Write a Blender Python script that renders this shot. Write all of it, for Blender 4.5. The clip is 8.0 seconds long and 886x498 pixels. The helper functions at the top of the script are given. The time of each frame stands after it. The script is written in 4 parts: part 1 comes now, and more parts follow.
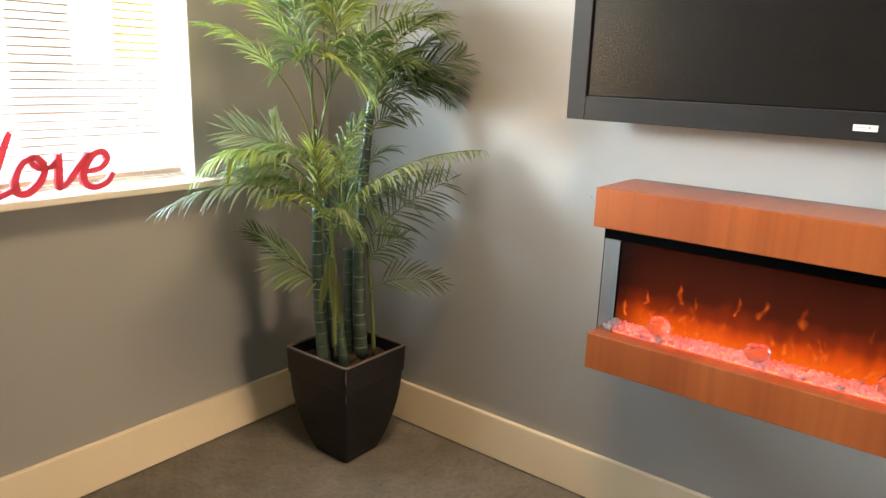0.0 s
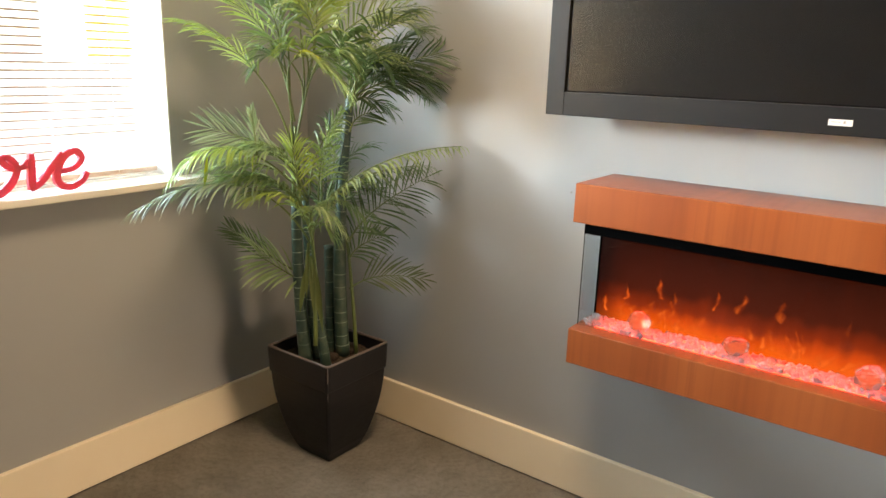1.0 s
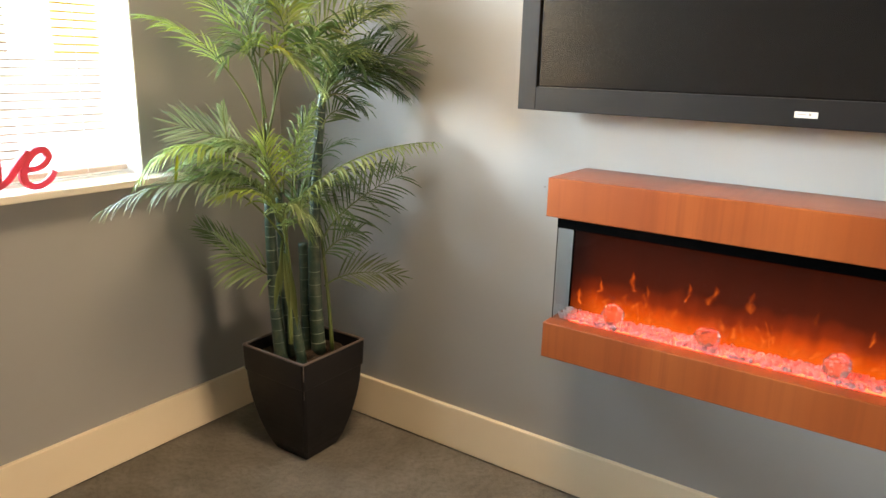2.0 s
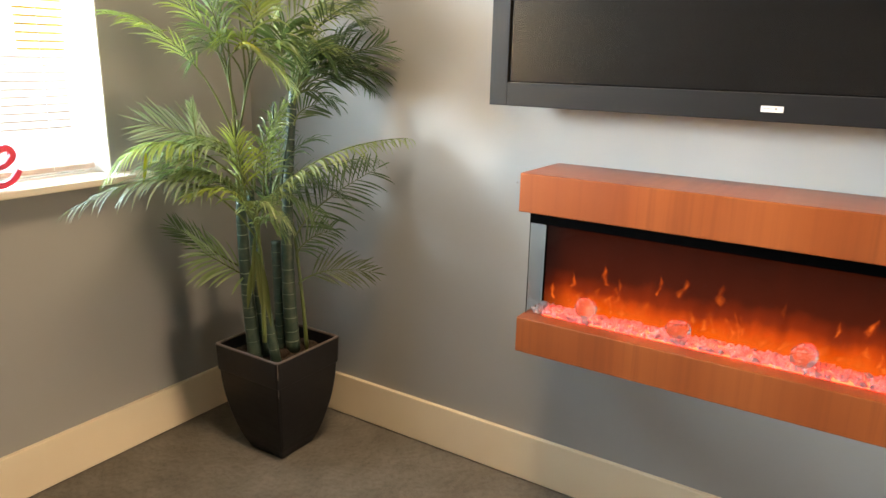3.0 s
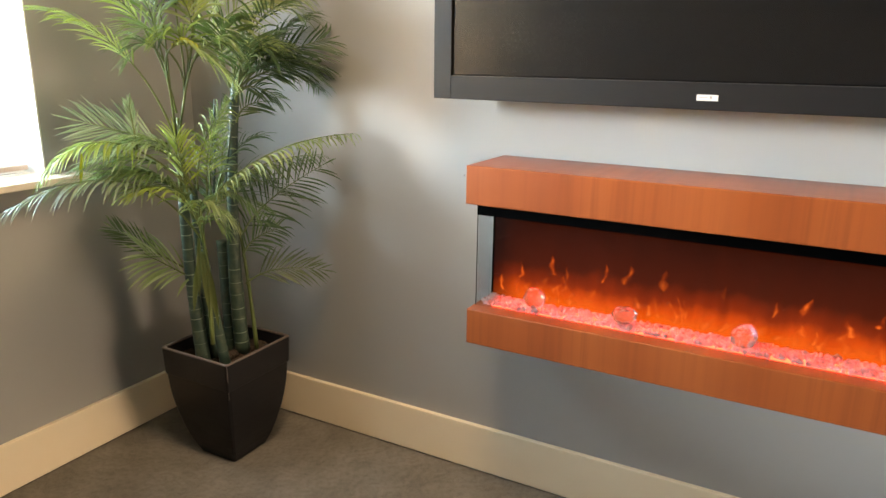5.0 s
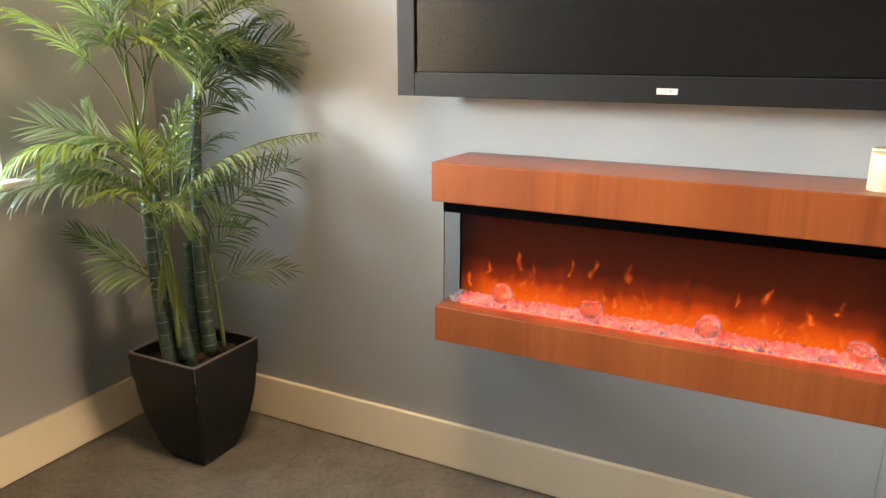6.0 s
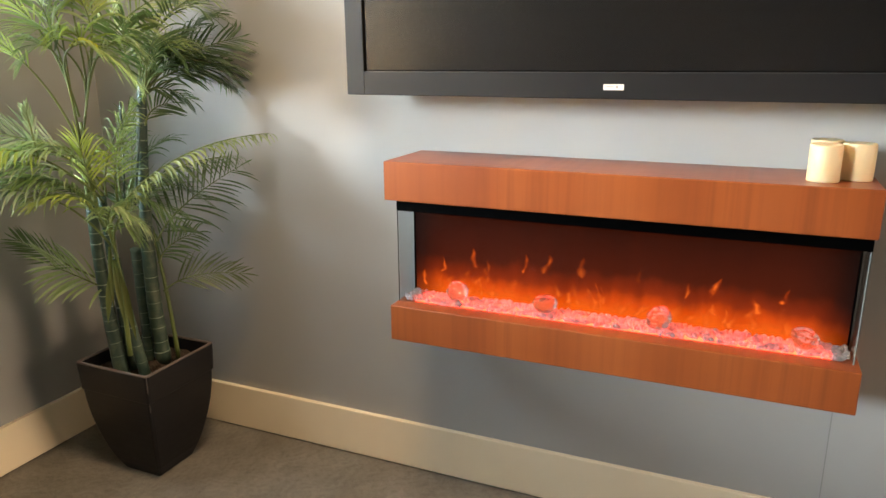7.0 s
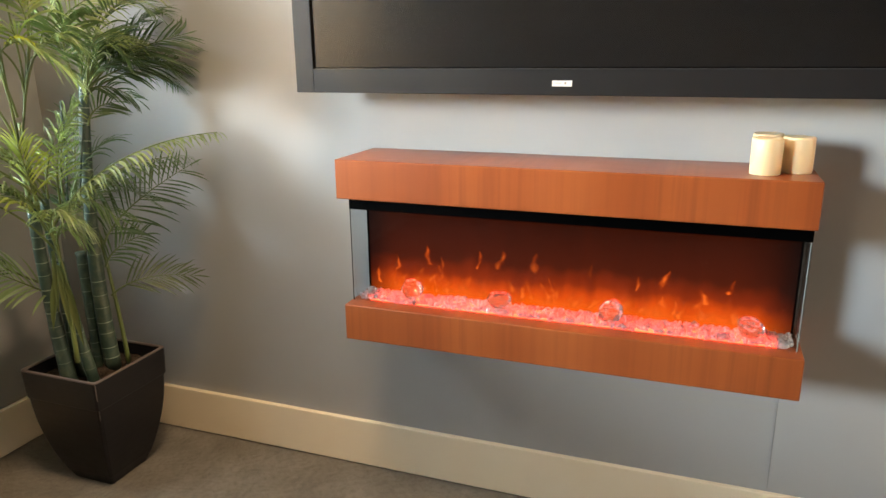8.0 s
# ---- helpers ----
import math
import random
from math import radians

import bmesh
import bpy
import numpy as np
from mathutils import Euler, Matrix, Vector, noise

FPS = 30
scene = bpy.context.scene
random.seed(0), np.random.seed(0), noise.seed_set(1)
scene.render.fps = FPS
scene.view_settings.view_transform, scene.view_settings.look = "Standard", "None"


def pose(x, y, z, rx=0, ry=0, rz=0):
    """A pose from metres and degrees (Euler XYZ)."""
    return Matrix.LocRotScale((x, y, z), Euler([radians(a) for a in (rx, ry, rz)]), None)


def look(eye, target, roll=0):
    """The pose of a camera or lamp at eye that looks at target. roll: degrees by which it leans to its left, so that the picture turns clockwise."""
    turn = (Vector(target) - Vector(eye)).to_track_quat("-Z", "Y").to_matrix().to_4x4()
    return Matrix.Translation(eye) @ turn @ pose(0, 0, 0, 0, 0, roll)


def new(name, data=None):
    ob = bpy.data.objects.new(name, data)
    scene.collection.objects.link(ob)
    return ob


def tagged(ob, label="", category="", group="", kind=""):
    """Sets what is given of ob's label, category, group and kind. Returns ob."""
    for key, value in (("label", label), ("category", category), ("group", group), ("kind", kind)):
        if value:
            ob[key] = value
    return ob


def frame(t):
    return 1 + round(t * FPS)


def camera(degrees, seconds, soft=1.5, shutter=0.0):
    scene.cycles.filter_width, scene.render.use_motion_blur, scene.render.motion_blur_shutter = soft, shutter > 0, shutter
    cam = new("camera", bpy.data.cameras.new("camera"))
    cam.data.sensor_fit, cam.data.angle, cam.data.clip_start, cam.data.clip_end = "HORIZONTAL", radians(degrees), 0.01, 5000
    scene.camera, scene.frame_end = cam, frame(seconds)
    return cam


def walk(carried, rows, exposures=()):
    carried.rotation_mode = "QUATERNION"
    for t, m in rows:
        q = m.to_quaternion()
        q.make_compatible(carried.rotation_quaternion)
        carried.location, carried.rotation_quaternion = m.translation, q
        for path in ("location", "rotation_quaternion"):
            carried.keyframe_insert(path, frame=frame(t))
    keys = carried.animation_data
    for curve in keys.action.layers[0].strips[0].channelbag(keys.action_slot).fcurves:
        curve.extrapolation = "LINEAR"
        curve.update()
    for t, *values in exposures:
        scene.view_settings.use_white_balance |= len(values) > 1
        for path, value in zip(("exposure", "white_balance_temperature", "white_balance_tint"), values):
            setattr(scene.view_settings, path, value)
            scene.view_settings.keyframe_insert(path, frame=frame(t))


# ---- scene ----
cam = camera(63.9, 8.0)
PATH = [
    (0, (2.074, -1.925, 1.335), (0.888, -0.392, 0.842), 2.0),
    (0.5, (2.075, -1.916, 1.342), (0.908, -0.372, 0.838), 1.8),
    (1, (2.078, -1.91, 1.343), (0.929, -0.354, 0.834), 1.7),
    (1.5, (2.084, -1.907, 1.339), (0.958, -0.335, 0.828), 1.6),
    (3, (2.097, -1.897, 1.339), (1.053, -0.274, 0.815), 1.3),
    (3.5, (2.1, -1.897, 1.333), (1.083, -0.256, 0.81), 1.4),
    (4, (2.101, -1.9, 1.331), (1.111, -0.243, 0.807), 1.1),
    (4.5, (2.102, -1.899, 1.332), (1.145, -0.224, 0.805), 0.9),
    (6, (2.129, -1.886, 1.32), (1.262, -0.162, 0.794), 0.2),
    (6.5, (2.137, -1.881, 1.319), (1.316, -0.135, 0.793), -0.1),
    (7, (2.145, -1.875, 1.32), (1.377, -0.106, 0.789), -0.4),
    (7.5, (2.152, -1.869, 1.319), (1.437, -0.08, 0.785), -0.5),
    (8, (2.16, -1.865, 1.324), (1.497, -0.058, 0.78), -0.6),
]
walk(cam, [(t, look(eye, target, roll)) for t, eye, target, roll in PATH])

# ---- light ----
world = bpy.data.worlds.new("world")
scene.world = world
world.use_nodes = True
wn = world.node_tree
sky = wn.nodes.new("ShaderNodeTexSky")
sky.sky_type, sky.sun_disc = "NISHITA", False
sky.sun_elevation, sky.sun_rotation = radians(10.8), radians(226)
wn.links.new(sky.outputs[0], wn.nodes["Background"].inputs[0])
wn.nodes["Background"].inputs[1].default_value = 0.14
scene.view_settings.exposure = 2.1


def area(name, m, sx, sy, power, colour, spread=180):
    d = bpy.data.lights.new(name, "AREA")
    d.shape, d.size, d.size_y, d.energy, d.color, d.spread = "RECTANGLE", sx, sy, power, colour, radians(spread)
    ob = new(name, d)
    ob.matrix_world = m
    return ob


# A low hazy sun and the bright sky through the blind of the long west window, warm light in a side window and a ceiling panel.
sun = bpy.data.lights.new("sun", "SUN")
sun.energy, sun.angle, sun.color = 2.45, radians(12), (0.68, 0.85, 1.0)
new("sun", sun).matrix_world = look((-7.22, -6.92, 1.7 + 1.90), (0, 0, 1.7))
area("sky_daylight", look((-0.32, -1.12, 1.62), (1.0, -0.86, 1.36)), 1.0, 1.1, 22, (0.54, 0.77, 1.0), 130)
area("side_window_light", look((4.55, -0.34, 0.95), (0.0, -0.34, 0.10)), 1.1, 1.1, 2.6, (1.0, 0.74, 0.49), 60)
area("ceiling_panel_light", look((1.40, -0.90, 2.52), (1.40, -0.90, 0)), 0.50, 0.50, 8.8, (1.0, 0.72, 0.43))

# ---- materials ----


class Mat:
    """A node material with a Principled shader and short ways to add nodes."""

    def __init__(self, name, colour=(0.5, 0.5, 0.5), rough=0.5, metal=0.0, spec=0.5):
        self.m = bpy.data.materials.new(name)
        self.m.use_nodes = True
        self.t = self.m.node_tree
        self.p = self.t.nodes["Principled BSDF"]
        self.out = self.t.nodes["Material Output"]
        self.p.inputs["Base Color"].default_value = (*colour, 1)
        self.p.inputs["Roughness"].default_value = rough
        self.p.inputs["Metallic"].default_value = metal
        self.p.inputs["Specular IOR Level"].default_value = spec

    def node(self, kind, **values):
        n = self.t.nodes.new(kind)
        for k, v in values.items():
            n.inputs[k.replace("_", " ")].default_value = v
        return n

    def link(self, a, b):
        self.t.links.new(a, b)

    def coords(self, scale=(1, 1, 1), kind="Object"):
        c, m = self.node("ShaderNodeTexCoord"), self.node("ShaderNodeMapping")
        m.inputs["Scale"].default_value = scale
        self.link(c.outputs[kind], m.inputs["Vector"])
        return m.outputs[0]

    def noise(self, scale, detail=4, rough=0.6, vector=None):
        n = self.node("ShaderNodeTexNoise", Scale=scale, Detail=detail, Roughness=rough)
        self.link(vector or self.coords(), n.inputs["Vector"])
        return n.outputs["Fac"]

    def ramp(self, fac, *stops):
        r = self.node("ShaderNodeValToRGB")
        el = r.color_ramp.elements
        while len(el) < len(stops):
            el.new(0.5)
        for e, (p, c) in zip(el, stops):
            e.position, e.color = p, (*c, 1) if len(c) == 3 else c
        self.link(fac, r.inputs[0])
        return r.outputs[0]

    def mix(self, fac, a, b, blend="MIX"):
        n = self.t.nodes.new("ShaderNodeMix")
        n.data_type, n.blend_type = "RGBA", blend
        for v, i in ((fac, 0), (a, 6), (b, 7)):
            if isinstance(v, (int, float)):
                n.inputs[i].default_value = v
            elif isinstance(v, tuple):
                n.inputs[i].default_value = (*v, 1)
            else:
                self.link(v, n.inputs[i])
        return n.outputs[2]

    def math(self, op, a, b=0.0):
        n = self.t.nodes.new("ShaderNodeMath")
        n.operation = op
        for v, i in ((a, 0), (b, 1)):
            if isinstance(v, (int, float)):
                n.inputs[i].default_value = v
            else:
                self.link(v, n.inputs[i])
        return n.outputs[0]

    def colour(self, socket):
        self.link(socket, self.p.inputs["Base Color"])
        return self

    def rough(self, socket):
        self.link(socket, self.p.inputs["Roughness"])
        return self

    def bump(self, height, strength=0.2, distance=0.002):
        b = self.node("ShaderNodeBump", Strength=strength, Distance=distance)
        self.link(height, b.inputs["Height"])
        self.link(b.outputs[0], self.p.inputs["Normal"])
        return self


def wall_paint():
    m = Mat("grey_wall_paint", rough=0.50, spec=0.30)
    broad, fine = m.noise(1.3, 3), m.noise(320, 3)
    m.colour(m.mix(broad, (0.325, 0.318, 0.305), (0.365, 0.358, 0.345)))
    return m.bump(fine, 0.22, 0.0012).m


def cream_paint():
    m = Mat("cream_trim_paint", rough=0.35)
    a = m.noise(5, 4)
    m.colour(m.mix(a, (0.83, 0.69, 0.49), (0.90, 0.77, 0.57)))
    return m.bump(m.noise(60, 3, vector=m.coords((1, 1, 6))), 0.08, 0.001).m


def white_paint(name="white_paint", c=(0.80, 0.78, 0.74)):
    m = Mat(name, rough=0.4)
    m.colour(m.mix(m.noise(9, 3), tuple(v * 0.95 for v in c), c))
    return m.m


def carpet():
    m = Mat("charcoal_carpet", rough=0.95, spec=0.1)
    fleck, clump, worn, stain = m.noise(300, 3, 0.8), m.noise(55, 4, 0.7), m.noise(7, 5, 0.7), m.noise(2.2, 3, 0.5)
    base = m.ramp(fleck, (0.3, (0.100, 0.088, 0.072)), (0.7, (0.285, 0.253, 0.208)))
    c = m.mix(m.ramp(worn, (0.38, (0, 0, 0)), (0.68, (0.75, 0.75, 0.75))), base, (0.310, 0.280, 0.236))
    c = m.mix(m.math("MULTIPLY", m.ramp(clump, (0.45, (0, 0, 0)), (0.7, (1, 1, 1))), 0.5), c, (0.098, 0.086, 0.072))
    m.colour(m.mix(m.math("MULTIPLY", stain, 0.45), c, (0.140, 0.124, 0.102)))
    return m.bump(fleck, 0.9, 0.004).m


def laminate():
    """Cherry laminate: plain orange ground with groups of darker upright streaks."""
    m = Mat("cherry_laminate", rough=0.30, spec=0.5)
    bands = m.noise(1.0, 1, 0.5, m.coords((7, 0.6, 0.25)))
    group = m.noise(1.0, 0, 0.5, m.coords((5.5, 0.5, 0.30)))
    figure = m.noise(1.0, 2.2, 0.6, m.coords((54, 0.9, 1.6)))
    streak = m.noise(1.0, 1, 0.5, m.coords((85, 1.2, 2.2)))
    base = m.ramp(bands, (0.32, (0.220, 0.050, 0.0110)), (0.5, (0.264, 0.064, 0.0145)), (0.68, (0.302, 0.078, 0.0190)))
    mask = m.math("MULTIPLY", m.ramp(figure, (0.45, (0, 0, 0)), (0.72, (1, 1, 1))), m.ramp(group, (0.40, (0.38, 0.38, 0.38)), (0.60, (1, 1, 1))))
    c = m.mix(m.math("MULTIPLY", mask, 0.66), base, (0.165, 0.034, 0.009))
    c = m.mix(m.math("MULTIPLY", m.ramp(streak, (0.40, (0, 0, 0)), (0.75, (1, 1, 1))), 0.14), c, (0.22, 0.048, 0.013))
    m.colour(c)
    m.rough(m.ramp(m.noise(6, 2), (0.3, (0.31, 0.31, 0.31)), (0.7, (0.36, 0.36, 0.36))))
    return m.m


def plastic(name, c, rough, var=0.15, spec=0.5):
    m = Mat(name, rough=rough, spec=spec)
    m.colour(m.mix(m.noise(14, 4), tuple(v * (1 - var) for v in c), c))
    m.rough(m.ramp(m.noise(5, 5), (0.3, (rough * (1 - var * 0.7),) * 3), (0.7, (min(1, rough * (1 + var * 0.7)),) * 3)))
    return m.bump(m.noise(420, 2), 0.1, 0.0006).m if var > 0.1 else m.m


def planter_paint():
    m = Mat("dark_planter", rough=0.36, spec=0.30)
    n = m.noise(7, 6, 0.7)
    m.colour(m.ramp(n, (0.3, (0.005, 0.0050, 0.0066)), (0.6, (0.008, 0.0076, 0.0092)), (0.8, (0.015, 0.013, 0.014))))
    m.rough(m.ramp(n, (0.3, (0.36,) * 3), (0.7, (0.55,) * 3)))
    return m.bump(m.noise(150, 3), 0.15, 0.001).m


def soil():
    m = Mat("dry_soil", rough=0.95, spec=0.1)
    n = m.noise(90, 5, 0.7)
    m.colour(m.ramp(n, (0.3, (0.025, 0.017, 0.012)), (0.7, (0.10, 0.072, 0.052))))
    return m.bump(n, 0.9, 0.008).m


def leaf(name, dark, light, sheen):
    m = Mat(name, rough=0.42, spec=0.45)
    m.p.inputs["Coat Weight"].default_value = 0.22
    m.p.inputs["Coat Roughness"].default_value = 0.30
    ob = m.node("ShaderNodeObjectInfo")
    isl = m.node("ShaderNodeNewGeometry")
    c = m.mix(ob.outputs["Random"], dark, light)
    # Paints a pale gloss highlight into the base colour of random leaflets.
    c = m.mix(m.math("MULTIPLY", m.math("POWER", isl.outputs["Random Per Island"], 2.0), 0.75), c, sheen)
    c = m.mix(m.math("MULTIPLY", m.noise(24, 3), 0.35), c, tuple(v * 0.45 for v in dark))
    m.colour(c)
    tr = m.node("ShaderNodeBsdfTranslucent")
    m.link(m.mix(0.5, c, (0.28, 0.42, 0.09)), tr.inputs[0])
    mx = m.node("ShaderNodeMixShader", Fac=0.30)
    m.link(m.p.outputs[0], mx.inputs[1])
    m.link(tr.outputs[0], mx.inputs[2])
    m.link(mx.outputs[0], m.out.inputs[0])
    return m.m


def cane_bark():
    """Green cane skin that turns brown and dusty in patches."""
    m = Mat("green_cane", rough=0.42)
    n, s = m.noise(20, 4), m.noise(1, 4, 0.7, m.coords((120, 120, 9)))
    c = m.ramp(n, (0.3, (0.020, 0.042, 0.032)), (0.52, (0.046, 0.076, 0.052)), (0.72, (0.125, 0.140, 0.088)))
    m.colour(m.mix(m.math("MULTIPLY", s, 0.4), c, (0.02, 0.035, 0.025)))
    return m.bump(s, 0.2, 0.001).m


def glass(name, tint=(1, 1, 1), rough=0.0, ior=1.45):
    m = Mat(name, tint, rough)
    m.p.inputs["Transmission Weight"].default_value = 1.0
    m.p.inputs["IOR"].default_value = ior
    return m.m


def cut_glass(name, cloud):
    """Cast crystal: clear glass with some cloudiness that scatters light."""
    m = Mat(name, (0.99, 0.98, 0.97), 0.03)
    m.p.inputs["Transmission Weight"].default_value = 1.0
    m.p.inputs["IOR"].default_value = 1.42
    tl, df = m.node("ShaderNodeBsdfTranslucent"), m.node("ShaderNodeBsdfDiffuse")
    for n in (tl, df):
        n.inputs[0].default_value = (0.84, 0.81, 0.80, 1)
    a, b = m.node("ShaderNodeMixShader", Fac=0.10), m.node("ShaderNodeMixShader", Fac=cloud)
    m.link(tl.outputs[0], a.inputs[1])
    m.link(df.outputs[0], a.inputs[2])
    m.link(m.p.outputs[0], b.inputs[1])
    m.link(a.outputs[0], b.inputs[2])
    m.link(b.outputs[0], m.out.inputs[0])
    return m.m


def thin_glass(name):
    """A pane seen through: clear, with a mirror gloss that grows at a slant."""
    m = Mat(name)
    tr, gl = m.node("ShaderNodeBsdfTransparent"), m.node("ShaderNodeBsdfGlossy", Roughness=0.02)
    tr.inputs[0].default_value = (0.93, 0.955, 0.975, 1)
    lw, mx = m.node("ShaderNodeLayerWeight", Blend=0.5), m.node("ShaderNodeMixShader")
    grow = m.math("POWER", lw.outputs["Facing"], 5.0)
    m.link(m.math("ADD", m.math("MULTIPLY", grow, 0.9), 0.005), mx.inputs[0])
    m.link(tr.outputs[0], mx.inputs[1])
    m.link(gl.outputs[0], mx.inputs[2])
    m.link(mx.outputs[0], m.out.inputs[0])
    return m.m


def blind_vinyl():
    """Thin white slats that let daylight through; two layers let less."""
    m = Mat("white_blind_vinyl", (0.82, 0.80, 0.76), 0.5)
    tr, tl = m.node("ShaderNodeBsdfTransparent"), m.node("ShaderNodeBsdfTranslucent")
    tr.inputs[0].default_value, tl.inputs[0].default_value = (0.95, 0.90, 0.84, 1), (0.92, 0.88, 0.82, 1)
    a, b = m.node("ShaderNodeMixShader", Fac=0.55), m.node("ShaderNodeMixShader", Fac=0.72)
    m.link(m.p.outputs[0], a.inputs[1])
    m.link(tl.outputs[0], a.inputs[2])
    m.link(a.outputs[0], b.inputs[1])
    m.link(tr.outputs[0], b.inputs[2])
    m.link(b.outputs[0], m.out.inputs[0])
    return m.m


def glow(name, colour, strength):
    m = Mat(name, (0.02, 0.02, 0.02))
    m.p.inputs["Emission Color"].default_value = (*colour, 1)
    m.p.inputs["Emission Strength"].default_value = strength
    return m.m


def flame_screen():
    """The lit flame screen: a dark panel whose glow grows towards the ember bed."""
    m = Mat("flame_screen", (0.006, 0.004, 0.003), 0.4, spec=0.03)
    sep = m.node("ShaderNodeSeparateXYZ")
    m.link(m.coords(), sep.inputs[0])
    h = m.node("ShaderNodeMapRange")
    h.inputs["From Min"].default_value, h.inputs["From Max"].default_value = 0.675, 0.93
    m.link(sep.outputs[2], h.inputs[0])
    wisps = m.noise(1, 4, 0.6, m.coords((16, 1, 6)))
    hh = m.math("ADD", h.outputs[0], m.math("MULTIPLY", m.math("SUBTRACT", wisps, 0.5), 0.34))
    ends = m.node("ShaderNodeMapRange")
    ends.interpolation_type = "SMOOTHSTEP"
    ends.inputs["From Min"].default_value, ends.inputs["From Max"].default_value = 0.575, 0.43
    m.link(m.math("ABSOLUTE", m.math("SUBTRACT", sep.outputs[0], 1.843)), ends.inputs[0])
    c = m.ramp(hh, (0.0, (1.0, 0.120, 0.004)), (0.10, (0.80, 0.075, 0.002)), (0.22, (0.30, 0.025, 0.0015)),
               (0.40, (0.080, 0.0080, 0.0008)), (1.0, (0.018, 0.0020, 0.0002)))
    m.link(c, m.p.inputs["Emission Color"])
    m.link(m.math("ADD", m.math("MULTIPLY", ends.outputs[0], 0.225), 0.02), m.p.inputs["Emission Strength"])
    return m.m


def flame_glow():
    """Flickers of projected light with soft borders, brightest in the core."""
    m = Mat("flame_light")
    uv = m.node("ShaderNodeTexCoord")
    sep = m.node("ShaderNodeSeparateXYZ")
    m.link(uv.outputs["UV"], sep.inputs[0])
    core = m.math("POWER", m.math("SUBTRACT", 1.0, m.math("ABSOLUTE", sep.outputs[0])), 1.0)
    body = m.math("MULTIPLY", core, m.math("SUBTRACT", 1.0, m.math("MULTIPLY", sep.outputs[1], 0.6)))
    torn = m.math("MULTIPLY", body, m.ramp(m.noise(34, 3), (0.34, (0.10, 0.10, 0.10)), (0.64, (1.0, 1.0, 1.0))))
    em = m.node("ShaderNodeEmission")
    m.link(m.ramp(torn, (0.0, (0.60, 0.045, 0.004)), (0.6, (1.0, 0.15, 0.015))), em.inputs[0])
    em.inputs[1].default_value = 0.27
    tr, mx = m.node("ShaderNodeBsdfTransparent"), m.node("ShaderNodeMixShader")
    own = m.math("ADD", m.math("MULTIPLY", m.node("ShaderNodeObjectInfo").outputs["Random"], 1.5), 0.45)
    m.link(m.math("MINIMUM", m.math("MULTIPLY", torn, own), 1.0), mx.inputs[0])
    m.link(tr.outputs[0], mx.inputs[1])
    m.link(em.outputs[0], mx.inputs[2])
    m.link(mx.outputs[0], m.out.inputs[0])
    return m.m


def red_acrylic():
    m = Mat("red_acrylic", (0.70, 0.035, 0.055), 0.22)
    tl, mx = m.node("ShaderNodeBsdfTranslucent"), m.node("ShaderNodeMixShader", Fac=0.45)
    tl.inputs[0].default_value = (0.66, 0.12, 0.16, 1)
    m.colour(m.mix(m.noise(30, 3), (0.50, 0.060, 0.090), (0.62, 0.090, 0.125)))
    m.link(m.p.outputs[0], mx.inputs[1])
    m.link(tl.outputs[0], mx.inputs[2])
    m.link(mx.outputs[0], m.out.inputs[0])
    return m.m


def wax():
    m = Mat("cream_wax", rough=0.45)
    m.colour(m.mix(m.noise(18, 4), (0.60, 0.44, 0.24), (0.68, 0.54, 0.34)))
    m.p.inputs["Subsurface Weight"].default_value = 0.35
    m.p.inputs["Subsurface Radius"].default_value = (0.02, 0.012, 0.006)
    return m.bump(m.noise(40, 3), 0.1, 0.002).m


WALL, CREAM, WHITE, CARPET = wall_paint(), cream_paint(), white_paint(), carpet()
SILL = white_paint("pale_sill_paint", (0.82, 0.74, 0.62))
CEIL = white_paint("ceiling_paint", (0.78, 0.77, 0.74))
WOOD, POT, SOIL, CANE = laminate(), planter_paint(), soil(), cane_bark()
LEAF = leaf("palm_leaf", (0.090, 0.150, 0.030), (0.29, 0.37, 0.080), (0.58, 0.64, 0.40))
# Darker copy of the leaf: the crown's inner shade is put into the colour.
LEAF_SHADED = leaf("palm_leaf_shaded", (0.026, 0.058, 0.022), (0.07, 0.12, 0.040), (0.16, 0.21, 0.10))
LEAF_LIME = leaf("palm_leaf_lime", (0.19, 0.28, 0.030), (0.36, 0.43, 0.055), (0.54, 0.58, 0.20))
# Lighter leaf copy: the brightness of lit fronds is put into its colour.
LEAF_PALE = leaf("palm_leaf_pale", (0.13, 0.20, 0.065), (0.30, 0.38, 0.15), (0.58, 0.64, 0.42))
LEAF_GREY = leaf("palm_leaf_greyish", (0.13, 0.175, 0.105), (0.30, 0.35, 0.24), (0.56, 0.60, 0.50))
LIME_LEAFLET = plastic("lime_leaflet", (0.42, 0.46, 0.02), 0.7, 0.3, 0.1)
YELLOW_LEAF = leaf("palm_leaf_yellow", (0.46, 0.48, 0.020), (0.58, 0.58, 0.030), (0.66, 0.68, 0.10))
# Sunlit leaf copy, with the window light on the crown put into its colour.
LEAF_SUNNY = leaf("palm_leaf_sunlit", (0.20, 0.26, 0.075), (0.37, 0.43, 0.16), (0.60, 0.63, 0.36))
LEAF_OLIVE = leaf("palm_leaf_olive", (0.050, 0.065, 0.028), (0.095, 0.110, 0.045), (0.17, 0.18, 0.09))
OLD_LEAF = leaf("palm_leaf_faded", (0.10, 0.12, 0.035), (0.17, 0.19, 0.06), (0.20, 0.19, 0.08))
RIM = plastic("worn_brown_edge", (0.15, 0.115, 0.10), 0.45, 0.5)
STALK = plastic("palm_stalk", (0.15, 0.19, 0.050), 0.45, 0.4)
RING = plastic("cane_ring", (0.31, 0.36, 0.27), 0.6, 0.4)
